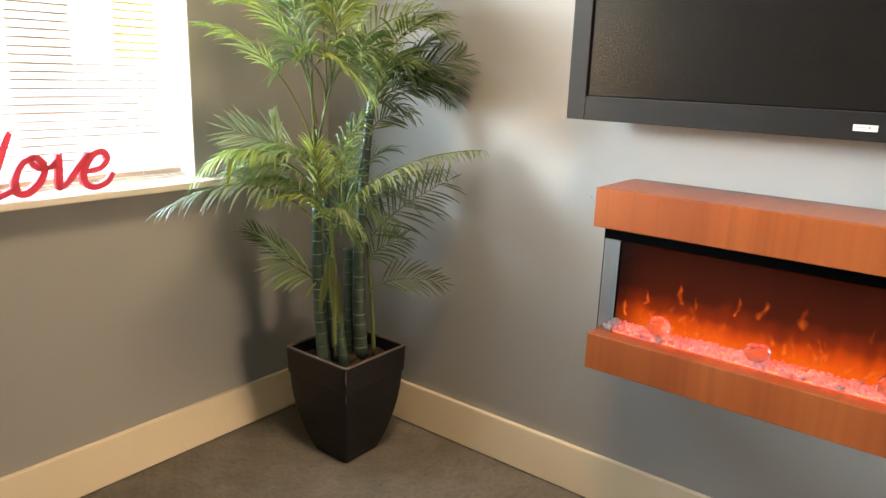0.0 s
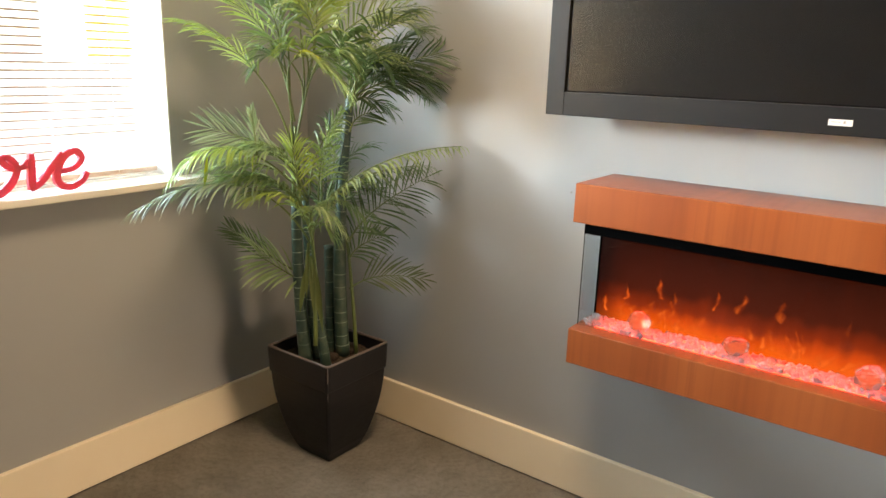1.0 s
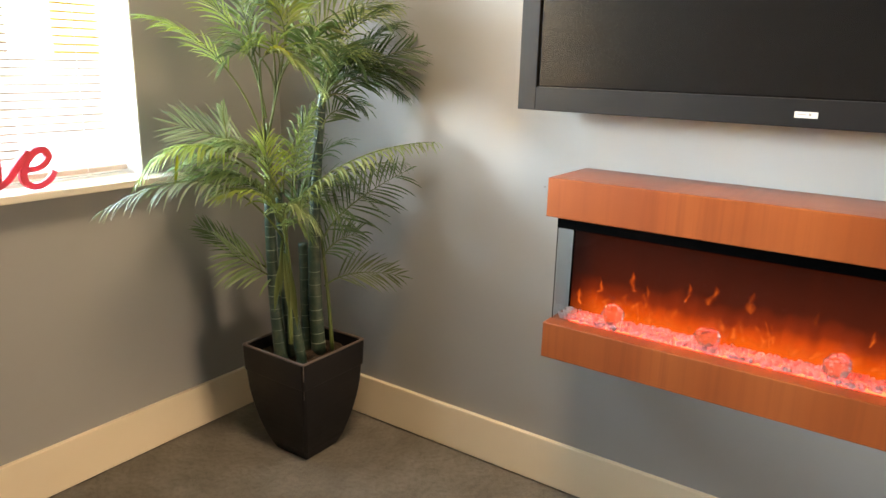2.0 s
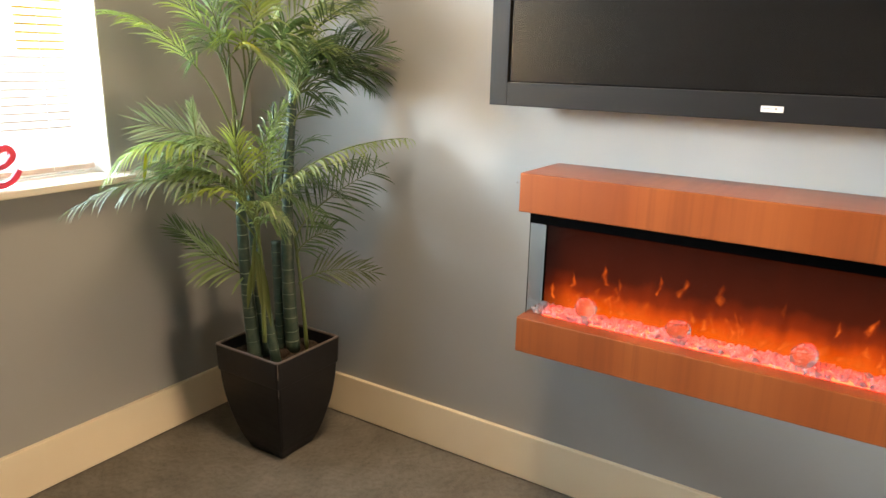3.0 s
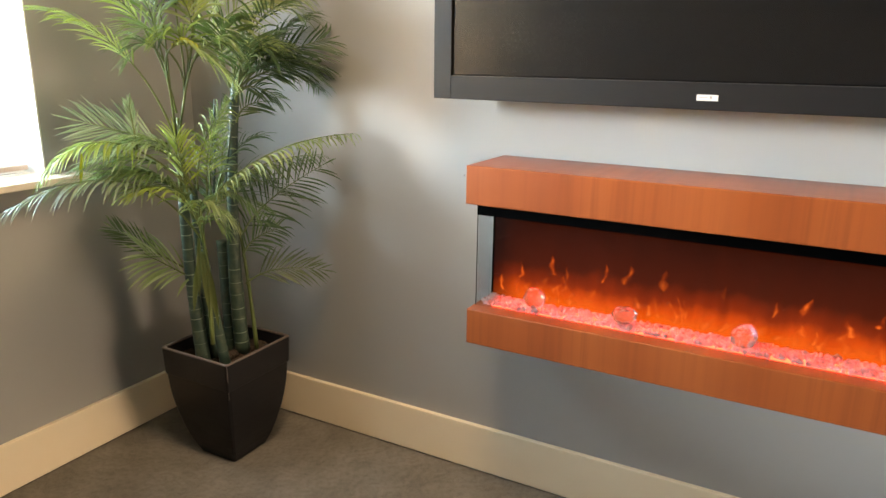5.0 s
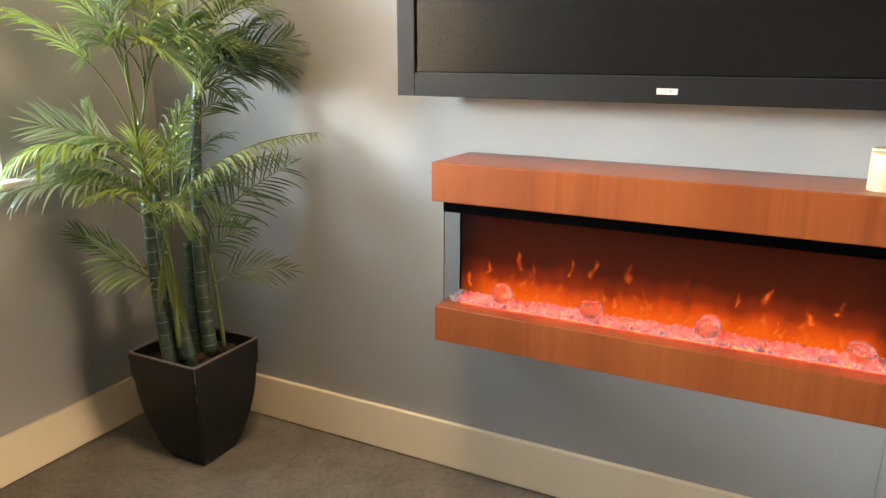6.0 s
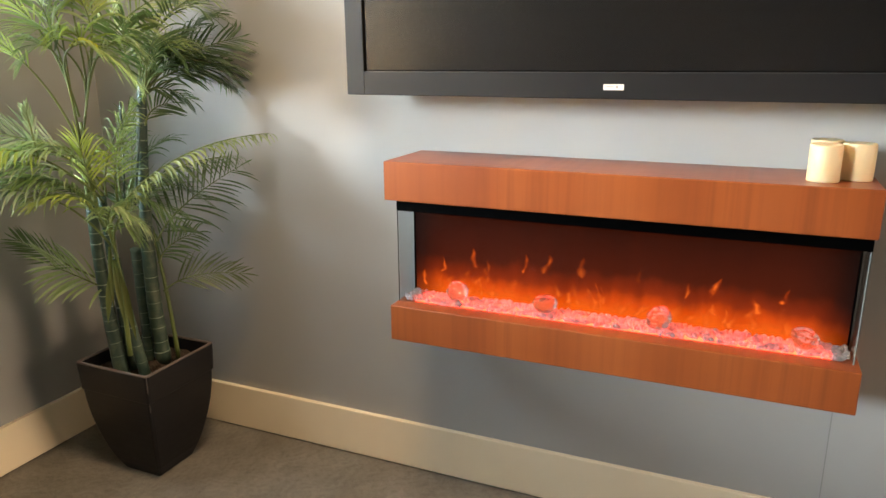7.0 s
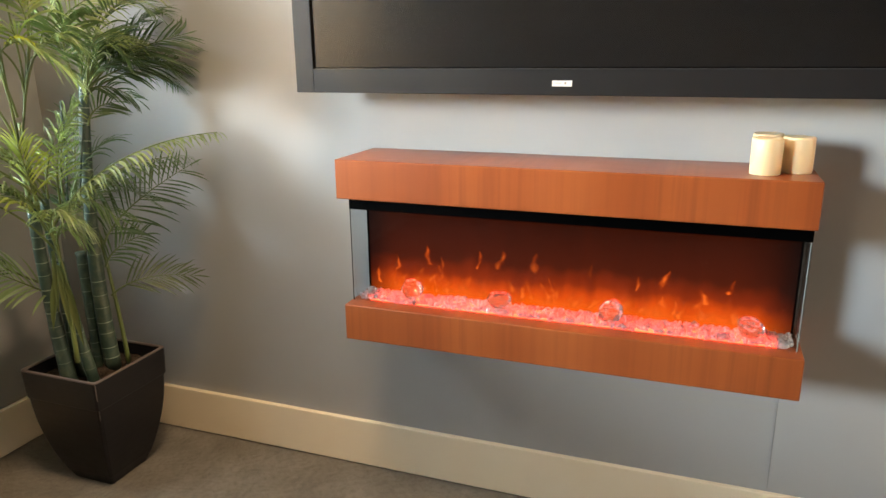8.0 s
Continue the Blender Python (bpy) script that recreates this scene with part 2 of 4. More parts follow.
BLACK = plastic("black_metal", (0.0004, 0.0004, 0.0004), 0.5, 0.15, 0.02)
BEZEL = plastic("black_tv_plastic", (0.0125, 0.0110, 0.0106), 0.42, 0.1, 0.22)
SCREEN = plastic("matte_tv_screen", (0.0085, 0.0074, 0.0068), 0.25, 0.008, 0.28)
# Lighter grey that paints the highlight on the lower bezel.
LIP_HIGHLIGHT = plastic("grey_highlight", (0.030, 0.028, 0.027), 0.30, 0.05, 0.5)
SEAM = plastic("grey_gap", (0.26, 0.255, 0.25), 0.6)
STICKER = plastic("white_sticker", (0.68, 0.64, 0.60), 0.5, 0.05)
INK = plastic("grey_ink", (0.30, 0.26, 0.24), 0.6)
RED = red_acrylic()
PANE, CRYSTAL, BLIND = thin_glass("clear_pane"), cut_glass("clear_crystal", 0.10), blind_vinyl()
CHIPS = cut_glass("crystal_chips", 0.58)
EDGE = plastic("glass_edge", (0.20, 0.22, 0.21), 0.36)
FIRE, FLAME, LED, WAX = flame_screen(), flame_glow(), glow("ember_led", (1.0, 0.036, 0.012), 3.5), wax()
# Amber and tan imitate the outdoors showing through between the blind slats.
YELLOW, BROWN = plastic("amber_gap_view", (0.85, 0.62, 0.12), 0.5), plastic("tan_gap_view", (0.42, 0.30, 0.23), 0.6)
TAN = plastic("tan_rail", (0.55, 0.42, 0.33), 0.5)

# ---- building helpers ----


def box(x0, x1, y0, y1, z0, z1, bevel=0.0, seg=2, bm=None):
    bm = bm or bmesh.new()
    g = bmesh.ops.create_cube(bm, size=1)
    m = Matrix.Translation(((x0 + x1) / 2, (y0 + y1) / 2, (z0 + z1) / 2)) @ Matrix.Diagonal((x1 - x0, y1 - y0, z1 - z0, 1))
    bmesh.ops.transform(bm, matrix=m, verts=g["verts"])
    if bevel:
        edges = {e for v in g["verts"] for e in v.link_edges}
        bmesh.ops.bevel(bm, geom=list(edges), offset=bevel, segments=seg, affect="EDGES", profile=0.5)
    return bm


def mesh(name, bm, material, smooth=False):
    me = bpy.data.meshes.new(name)
    bmesh.ops.recalc_face_normals(bm, faces=bm.faces)
    bm.to_mesh(me)
    bm.free()
    me.materials.append(material)
    if smooth:
        me.polygons.foreach_set("use_smooth", [True] * len(me.polygons))
    return me


def thing(name, x, y, z, label, category, group="", kind=""):
    ob = new(name)
    ob.empty_display_size = 0.05
    ob.location = (x, y, z)
    return tagged(ob, label, category, group, kind)


def world_of(ob):
    m = Matrix.Translation(ob.location)
    return world_of(ob.parent) @ ob.matrix_parent_inverse @ m if ob.parent else m


def part(name, bm, material, parent, label="", smooth=False):
    ob = new(name, bm if isinstance(bm, bpy.types.Mesh) else mesh(name, bm, material, smooth))
    ob.parent = parent
    ob.matrix_parent_inverse = world_of(parent).inverted()
    return tagged(ob, label)


def solid(name, bm, material, label, category, kind="structure", smooth=False):
    return tagged(new(name, mesh(name, bm, material, smooth)), label, category, "", kind)


def tube(points, radii, sides=8, bm=None, caps=True, squash=1.0):
    """A tapered tube along points."""
    bm = bm or bmesh.new()
    pts = [Vector(p) for p in points]
    rings, side = [], None
    for i, p in enumerate(pts):
        t = (pts[min(i + 1, len(pts) - 1)] - pts[max(i - 1, 0)]).normalized()
        side = t.orthogonal() if side is None else side - t * side.dot(t)
        side.normalize()
        up = t.cross(side)
        r = radii[i] if isinstance(radii, (list, tuple)) else radii
        rings.append([bm.verts.new(p + r * (math.cos(a) * side + squash * math.sin(a) * up)) for a in (2 * math.pi * k / sides for k in range(sides))])
    for a, b in zip(rings, rings[1:]):
        for k in range(sides):
            bm.faces.new((a[k], a[(k + 1) % sides], b[(k + 1) % sides], b[k]))
    if caps:
        bm.faces.new(rings[0][::-1])
        bm.faces.new(rings[-1])
    return bm


def bezier(a, b, c, n):
    a, b, c = Vector(a), Vector(b), Vector(c)
    return [a * (1 - t) ** 2 + b * 2 * t * (1 - t) + c * t * t for t in (i / (n - 1) for i in range(n))]


# ---- structure ----
RX, RY, RH = 4.6, -7.2, 2.55
WY0, WY1, WZ0, WZ1 = -3.10, -0.590, 0.958, 2.30
solid("floor", box(-0.15, RX + 0.15, RY - 0.15, 0.15, -0.1, 0), CARPET, "worn charcoal carpet over the whole room", "carpet")
solid("ceiling", box(-0.15, RX + 0.15, RY - 0.15, 0.15, RH, RH + 0.1), CEIL, "plain white painted ceiling", "ceiling")
solid("wall_north", box(-0.15, RX + 0.15, 0, 0.15, 0, RH), WALL, "grey painted wall behind the fireplace and television", "wall")
solid("wall_south", box(-0.15, RX + 0.15, RY - 0.15, RY, 0, RH), WALL, "plain grey painted wall", "wall")
bm = bmesh.new()
for y0, y1, z0, z1 in ((RY, -0.62, 0, RH), (-0.06, 0, 0, RH), (-0.62, -0.06, 0, 0.36), (-0.62, -0.06, 2.14, RH)):
    box(RX, RX + 0.15, y0, y1, z0, z1, bm=bm)
solid("wall_east", bm, WALL, "grey painted wall with a narrow side window", "wall")
side = thing("window_2", RX + 0.08, -0.34, 0.36, "narrow side window with a warm sunlit shade", "window", kind="structure")
for y0, y1, z0, z1 in ((-0.618, -0.59, 0.362, 2.138), (-0.09, -0.062, 0.362, 2.138), (-0.59, -0.09, 0.362, 0.39), (-0.59, -0.09, 2.11, 2.138)):
    part("window_frame", box(RX + 0.02, RX + 0.06, y0, y1, z0, z1, 0.003), WHITE, side)
part("roller_shade", box(RX + 0.07, RX + 0.073, -0.618, -0.062, 0.361, 2.139), WHITE, side, "drawn cream roller shade")
bm = bmesh.new()
for y0, y1, z0, z1 in ((WY1, 0, 0, RH), (RY, WY0, 0, RH), (WY0, WY1, 0, WZ0 - 0.022), (WY0, WY1, WZ1, RH)):
    box(-0.15, 0, y0, y1, z0, z1, bm=bm)
solid("wall_west", bm, WALL, "grey painted wall with a window opening", "wall")


def baseboard(name, x0, x1, y0, y1):
    bm = box(x0, x1, y0, y1, 0.004, 0.1635, 0.003)
    return solid(name, bm, CREAM, "tall cream painted baseboard along the carpet", "baseboard")


baseboard("baseboard_north", 0.0, RX, -0.018, 0)
baseboard("baseboard_west", 0.0, 0.018, RY, -0.0185)
baseboard("baseboard_east", RX - 0.018, RX, RY, -0.0185)
baseboard("baseboard_south", 0.0185, RX - 0.0185, RY, RY + 0.018)

# Window: lined opening, frame, panes and sill.
win = thing("window_1", -0.12, (WY0 + WY1) / 2, WZ0, "white framed window full of bright daylight behind a blind", "window", kind="structure")
for y0, y1, z0, z1 in ((WY0, WY0 + 0.05, WZ0, WZ1), (WY1 - 0.03, WY1, WZ0, WZ1), (WY0 + 0.05, WY1 - 0.03, WZ0, WZ0 + 0.05),
                       (WY0 + 0.05, WY1 - 0.03, WZ1 - 0.05, WZ1), (-1.46, -1.40, WZ0 + 0.05, WZ1 - 0.05), (-2.28, -2.22, WZ0 + 0.05, WZ1 - 0.05)):
    part("window_frame", box(-0.148, -0.108, y0, y1, z0, z1, 0.004), WHITE, win)
for y0, y1 in ((WY0 + 0.05, -2.28), (-2.22, -1.46), (-1.40, WY1 - 0.03)):
    pane = part("pane", box(-0.132, -0.126, y0, y1, WZ0 + 0.05, WZ1 - 0.05), PANE, win)
    pane.visible_shadow = False
for y0, y1, z0, z1 in ((WY1 - 0.006, WY1 - 0.0005, WZ0, WZ1), (WY0 + 0.0005, WY0 + 0.006, WZ0, WZ1), (WY0, WY1, WZ1 - 0.006, WZ1 - 0.0005)):
    part("window_lining", box(-0.107, 0.002, y0, y1, z0, z1), WHITE, win)
part("window_sill", box(-0.107, 0.078, WY0 - 0.10, -0.485, WZ0 - 0.022, WZ0, 0.004), SILL, win, "pale cream painted sill board")

# The ceiling panel that carries the room's warm lamp.
for x, y in ((1.40, -0.90),):
    lamp = thing("ceiling_light", x, y, RH, "square white ceiling panel light", "ceiling light")
    bm = bmesh.new()
    for x0, x1, y0, y1 in ((-0.30, 0.30, -0.30, -0.27), (-0.30, 0.30, 0.27, 0.30), (-0.30, -0.27, -0.27, 0.27), (0.27, 0.30, -0.27, 0.27)):
        box(x + x0, x + x1, y + y0, y + y1, RH - 0.028, RH, 0.002, bm=bm)
    part("frame", bm, WHITE, lamp)
    part("diffuser", box(x - 0.269, x + 0.269, y - 0.269, y + 0.269, RH - 0.016, RH - 0.004), WHITE, lamp)

# ---- window blind ----
blind = thing("window_blind", -0.072, (WY0 + WY1) / 2, WZ0, "closed white slatted blind hanging in the sunny window", "blind")
SY0, SY1 = WY0 + 0.012, WY1 - 0.016


def slat_mesh():
    bm, prof = bmesh.new(), []
    for k in range(5):
        u = k / 4 - 0.5
        w, bow = u * 0.0265, 0.0022 * (1 - 4 * u * u)
        a = radians(68)
        prof.append((w * math.cos(a) + bow * math.sin(a), w * math.sin(a) - bow * math.cos(a)))
    rows = [[bm.verts.new((x, y, z)) for x, z in prof] for y in (SY0, SY1)]
    for k in range(4):
        bm.faces.new((rows[0][k], rows[0][k + 1], rows[1][k + 1], rows[1][k]))
    return mesh("slat", bm, BLIND, True)


def gap_strip_mesh(name, y0, y1, tall, material):
    """A thin strip added for the outdoors that shows in a gap between slats."""
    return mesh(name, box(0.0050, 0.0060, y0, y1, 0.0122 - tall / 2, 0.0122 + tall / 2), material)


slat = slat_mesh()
# Added strips: tan for dark gap lines, amber for the yellow view outside.
gap_strips = [gap_strip_mesh("edge", SY0, -1.10, 0.0034, BROWN), gap_strip_mesh("edge", -1.098, -0.925, 0.0064, BROWN), gap_strip_mesh("edge", -0.923, -0.66, 0.0046, BROWN)]
low = gap_strip_mesh("edge", -1.09, -0.93, 0.0052, BROWN)
amber = gap_strip_mesh("edge", -0.80, -0.655, 0.0064, YELLOW)
for n in range(55):
    ob = part("slat", slat, None, blind)
    ob.location = (-0.072 + random.uniform(-0.0006, 0.0006), 0, 1.002 + 0.0228 * n + random.uniform(-0.0006, 0.0006))
    ob.rotation_euler = (random.uniform(-0.0008, 0.0008), random.uniform(-0.05, 0.05), 0)
    for gap_strip in [gap_strips[0], low if n < 7 else gap_strips[1]] + ([amber] if n > 13 else gap_strips[2:] if n > 3 else []):
        edge = part("edge", gap_strip, None, ob)
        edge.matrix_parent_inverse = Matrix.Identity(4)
part("bottom_rail", box(-0.084, -0.060, SY0, SY1, WZ0 + 0.014, WZ0 + 0.030, 0.003), TAN, blind, "pale bottom rail")
part("head_rail", box(-0.088, -0.054, SY0, SY1, WZ1 - 0.04, WZ1 - 0.007, 0.003), WHITE, blind)
for y in (-0.74, -1.17, -1.62, -2.06, -2.52, -2.98):
    part("ladder_cord", tube([(-0.056, y, WZ0 + 0.02), (-0.056, y, WZ1 - 0.03)], 0.0009, 6), WHITE, blind)

# ---- word sign on the sill ----


def spline(points, n=6):
    """A smooth line through (y, z) points."""
    p = [Vector(q) for q in points]
    p = [2 * p[0] - p[1], *p, 2 * p[-1] - p[-2]]
    out = []
    for a, b, c, d in zip(p, p[1:], p[2:], p[3:]):
        for k in range(n):
            t = k / n
            out.append(0.5 * (2 * b + (c - a) * t + (2 * a - 5 * b + 4 * c - d) * t * t + (3 * b - a - 3 * c + d) * t ** 3))
    return out + [p[-2]]


def stroke(bm, points, x, half, depth):
    """A flat plate cut along a line in the y-z plane."""
    line = spline(points)
    n, rings = len(line), []
    for i, q in enumerate(line):
        t = (line[min(i + 1, n - 1)] - line[max(i - 1, 0)]).normalized()
        s = Vector((-t.y, t.x))
        w = half * (0.72 + 0.28 * math.sin(math.pi * min(1, max(0, i / (n - 1)))))
        ring = []
        for u, d in ((-1, 0.75), (-0.75, 1), (0.75, 1), (1, 0.75), (1, -0.75), (0.75, -1), (-0.75, -1), (-1, -0.75)):
            r = q + s * (w * u)
            ring.append(bm.verts.new((x + d * depth, r.x, r.y)))
        rings.append(ring)
    for a, b in zip(rings, rings[1:]):
        for k in range(8):
            bm.faces.new((a[k], a[(k + 1) % 8], b[(k + 1) % 8], b[k]))
    bm.faces.new(rings[0][::-1])
    bm.faces.new(rings[-1])


sign = thing("word_sign", 0.05, -1.1, WZ0, "glossy red script sign reading Love on the window sill", "sign")
GX = 0.048
bm = bmesh.new()
stroke(bm, [(-1.34, 1.06), (-1.355, 1.10), (-1.31, 1.135), (-1.262, 1.10), (-1.268, 1.03), (-1.29, 0.985), (-1.335, 0.972)], GX, 0.0105, 0.009)
stroke(bm, [(-1.335, 0.974), (-1.29, 0.982), (-1.24, 0.973), (-1.195, 0.974), (-1.15, 0.992)], GX, 0.0095, 0.0085)
stroke(bm, [(-1.215, 1.0), (-1.195, 1.05), (-1.168, 1.118), (-1.158, 1.135)], GX - 0.0012, 0.009, 0.0075)
part("letter", bm, RED, sign)
bm = bmesh.new()
stroke(bm, [(-1.109, 1.069), (-1.138, 1.052), (-1.159, 1.01), (-1.155, 0.978), (-1.131, 0.974), (-1.1, 0.998), (-1.082, 1.033), (-1.093, 1.062), (-1.112, 1.069)], GX, 0.0105, 0.009)
stroke(bm, [(-1.116, 1.064), (-1.106, 1.045), (-1.088, 1.036), (-1.062, 1.040)], GX, 0.0085, 0.008)
part("letter", bm, RED, sign)
bm = bmesh.new()
stroke(bm, [(-1.074, 1.036), (-1.060, 1.042), (-1.050, 1.056)], GX - 0.001, 0.0085, 0.008)
stroke(bm, [(-1.042, 1.074), (-1.046, 1.018), (-1.050, 0.975)], GX + 0.001, 0.0105, 0.009)
stroke(bm, [(-1.052, 0.976), (-1.022, 0.996), (-0.988, 1.037), (-0.960, 1.070)], GX, 0.0095, 0.0085)
part("letter", bm, RED, sign)
bm = bmesh.new()
stroke(bm, [(-0.968, 1.019), (-0.931, 1.025), (-0.908, 1.049), (-0.921, 1.071), (-0.95, 1.063), (-0.973, 1.031), (-0.980, 0.995), (-0.964, 0.975), (-0.937, 0.973), (-0.911, 0.986), (-0.894, 1.009)], GX, 0.0100, 0.009)
part("letter", bm, RED, sign)

# ---- planter ----
PX, PY = 0.411, -0.302
pot = thing("planter", PX, PY, 0, "dark brown square tapered planter standing on the carpet", "planter")


def square_rings(bm, prof, close=True):
    """Rounded square rings of (half width, height), skinned from first to last."""
    rings = []
    for h, z in prof:
        c = min(0.010, h * 0.08)
        pts = []
        for sx, sy in ((1, 1), (-1, 1), (-1, -1), (1, -1)):
            two = [(sx * h, sy * (h - c)), (sx * (h - c * 0.29), sy * (h - c * 0.29)), (sx * (h - c), sy * h)]
            pts += two if sx * sy > 0 else two[::-1]
        rings.append([bm.verts.new((PX + x, PY + y, z)) for x, y in pts])
    for a, b in zip(rings, rings[1:]):
        for k in range(12):
            bm.faces.new((a[k], a[(k + 1) % 12], b[(k + 1) % 12], b[k]))
    if close:
        bm.faces.new(rings[0][::-1])
        bm.faces.new(rings[-1])
    return bm


body = [(0.072, 0.002), (0.076, 0.0), (0.080, 0.010)]
for k in range(1, 12):
    u = k / 11
    body.append((0.080 + 0.0605 * math.sin(u * math.pi / 2) ** 0.80, 0.010 + 0.310 * u))
part("body", square_rings(bmesh.new(), body), POT, pot)
part("rim", square_rings(bmesh.new(), [(0.1380, 0.300), (0.1435, 0.301), (0.1445, 0.304), (0.1475, 0.3905), (0.1370, 0.3905), (0.134, 0.32), (0.1380, 0.300)], False), POT, pot)
part("rim_edge", square_rings(bmesh.new(), [(0.1476, 0.3906), (0.1474, 0.3940), (0.1455, 0.3955), (0.1395, 0.3955), (0.1375, 0.3935), (0.1370, 0.3906), (0.1476, 0.3906)], False), RIM, pot, "worn brown rim edge")
part("worn_corner", tube([(PX + 0.1452, PY - 0.1452, 0.390), (PX + 0.1430, PY - 0.1430, 0.352), (PX + 0.1412, PY - 0.1412, 0.322)], [0.0009, 0.0016, 0.0005], 6), RIM, pot, "pale worn corner", True)
part("worn_corner", tube([(PX + 0.1385, PY - 0.1385, 0.312), (PX + 0.1372, PY - 0.1372, 0.286), (PX + 0.1345, PY - 0.1345, 0.258)], [0.0005, 0.0011, 0.0004], 6), RIM, pot, "pale worn corner", True)
bm = bmesh.new()
bmesh.ops.create_grid(bm, x_segments=26, y_segments=26, size=0.134)
for v in bm.verts:
    v.co.z = 0.352 + 0.010 * noise.noise(v.co * 22) + 0.006 * noise.noise(v.co * 60)
    v.co.x, v.co.y = v.co.x + PX, v.co.y + PY
part("soil", bm, SOIL, pot, "dry brown soil", True)

# ---- palm ----
palm = thing("palm_plant", PX, PY, 0.35, "tall artificial palm with green ringed canes and feathery fronds", "plant")


def cane(points, r0, r1, rings, label=""):
    pts = bezier(*points, 30)
    radii = []
    for i in range(30):
        u = i / 29
        f = (u * rings) % 1
        radii.append((r0 + (r1 - r0) * u) * (1 + 0.06 * abs(2 * f - 1) ** 3))
    ob = part("cane", tube(pts, radii, 14), CANE, palm, label, True)
    for k in range(1, rings):
        p = bezier(*points, 200)
        i = min(197, max(1, int(200 * (k + random.uniform(-0.12, 0.12)) / rings)))
        r = (r0 + (r1 - r0) * i / 200) * 1.045
        d = (p[i + 1] - p[i - 1]).normalized() * random.uniform(0.0006, 0.0016)
        part("ring", tube([p[i] - d, p[i], p[i] + d], [r * 0.985, r, r * 0.985], 14), RING, ob, "", True)
    return ob


cane(((0.397, -0.391, 0.345), (0.376, -0.405, 0.62), (0.398, -0.421, 0.90)), 0.0225, 0.0150, 14)
cane(((0.395, -0.345, 0.345), (0.384, -0.362, 0.60), (0.388, -0.372, 0.92)), 0.0160, 0.0120, 10)
cane(((0.470, -0.368, 0.345), (0.452, -0.392, 0.56), (0.446, -0.402, 0.74)), 0.0175, 0.0110, 7)
cane(((0.389, -0.268, 0.345), (0.390, -0.270, 0.55), (0.387, -0.272, 0.732)), 0.0175, 0.0160, 9, "dark cut-off cane")
cane(((0.442, -0.262, 0.345), (0.418, -0.278, 0.78), (0.466, -0.240, 1.26)), 0.0250, 0.0135, 21)
for pts in (((0.472, -0.228, 0.345), (0.470, -0.236, 0.55), (0.446, -0.250, 0.80)), ((0.397, -0.420, 0.85), (0.388, -0.424, 0.98), (0.392, -0.426, 1.12)),
            ((0.392, -0.400, 0.85), (0.402, -0.410, 1.00), (0.398, -0.418, 1.14)), ((0.492, -0.436, 0.45), (0.500, -0.440, 0.66), (0.470, -0.425, 0.88))):
    part("stalk", tube(bezier(*pts, 12), [0.0075 - 0.003 * i / 11 for i in range(12)], 8), STALK, palm, "", True)
for pts in (((0.425, -0.330, 0.86), (0.440, -0.320, 1.02), (0.430, -0.300, 1.19)), ((0.440, -0.300, 0.88), (0.462, -0.296, 1.00), (0.470, -0.270, 1.12))):
    part("stalk", tube(bezier(*pts, 12), [0.0036 - 0.001 * i / 11 for i in range(12)], 8), CANE, palm, "thin dark stalk", True)
for k in range(9):
    a, r = random.uniform(0, 6.28), random.uniform(0.03, 0.075)
    x, y = PX + r * math.cos(a), PY + r * math.sin(a)
    part("root_clump", tube([(x, y, 0.345), (x + 0.004, y, 0.362), (x, y + 0.003, 0.37)], [0.014, 0.011, 0.003], 9), SOIL, palm, "", True)


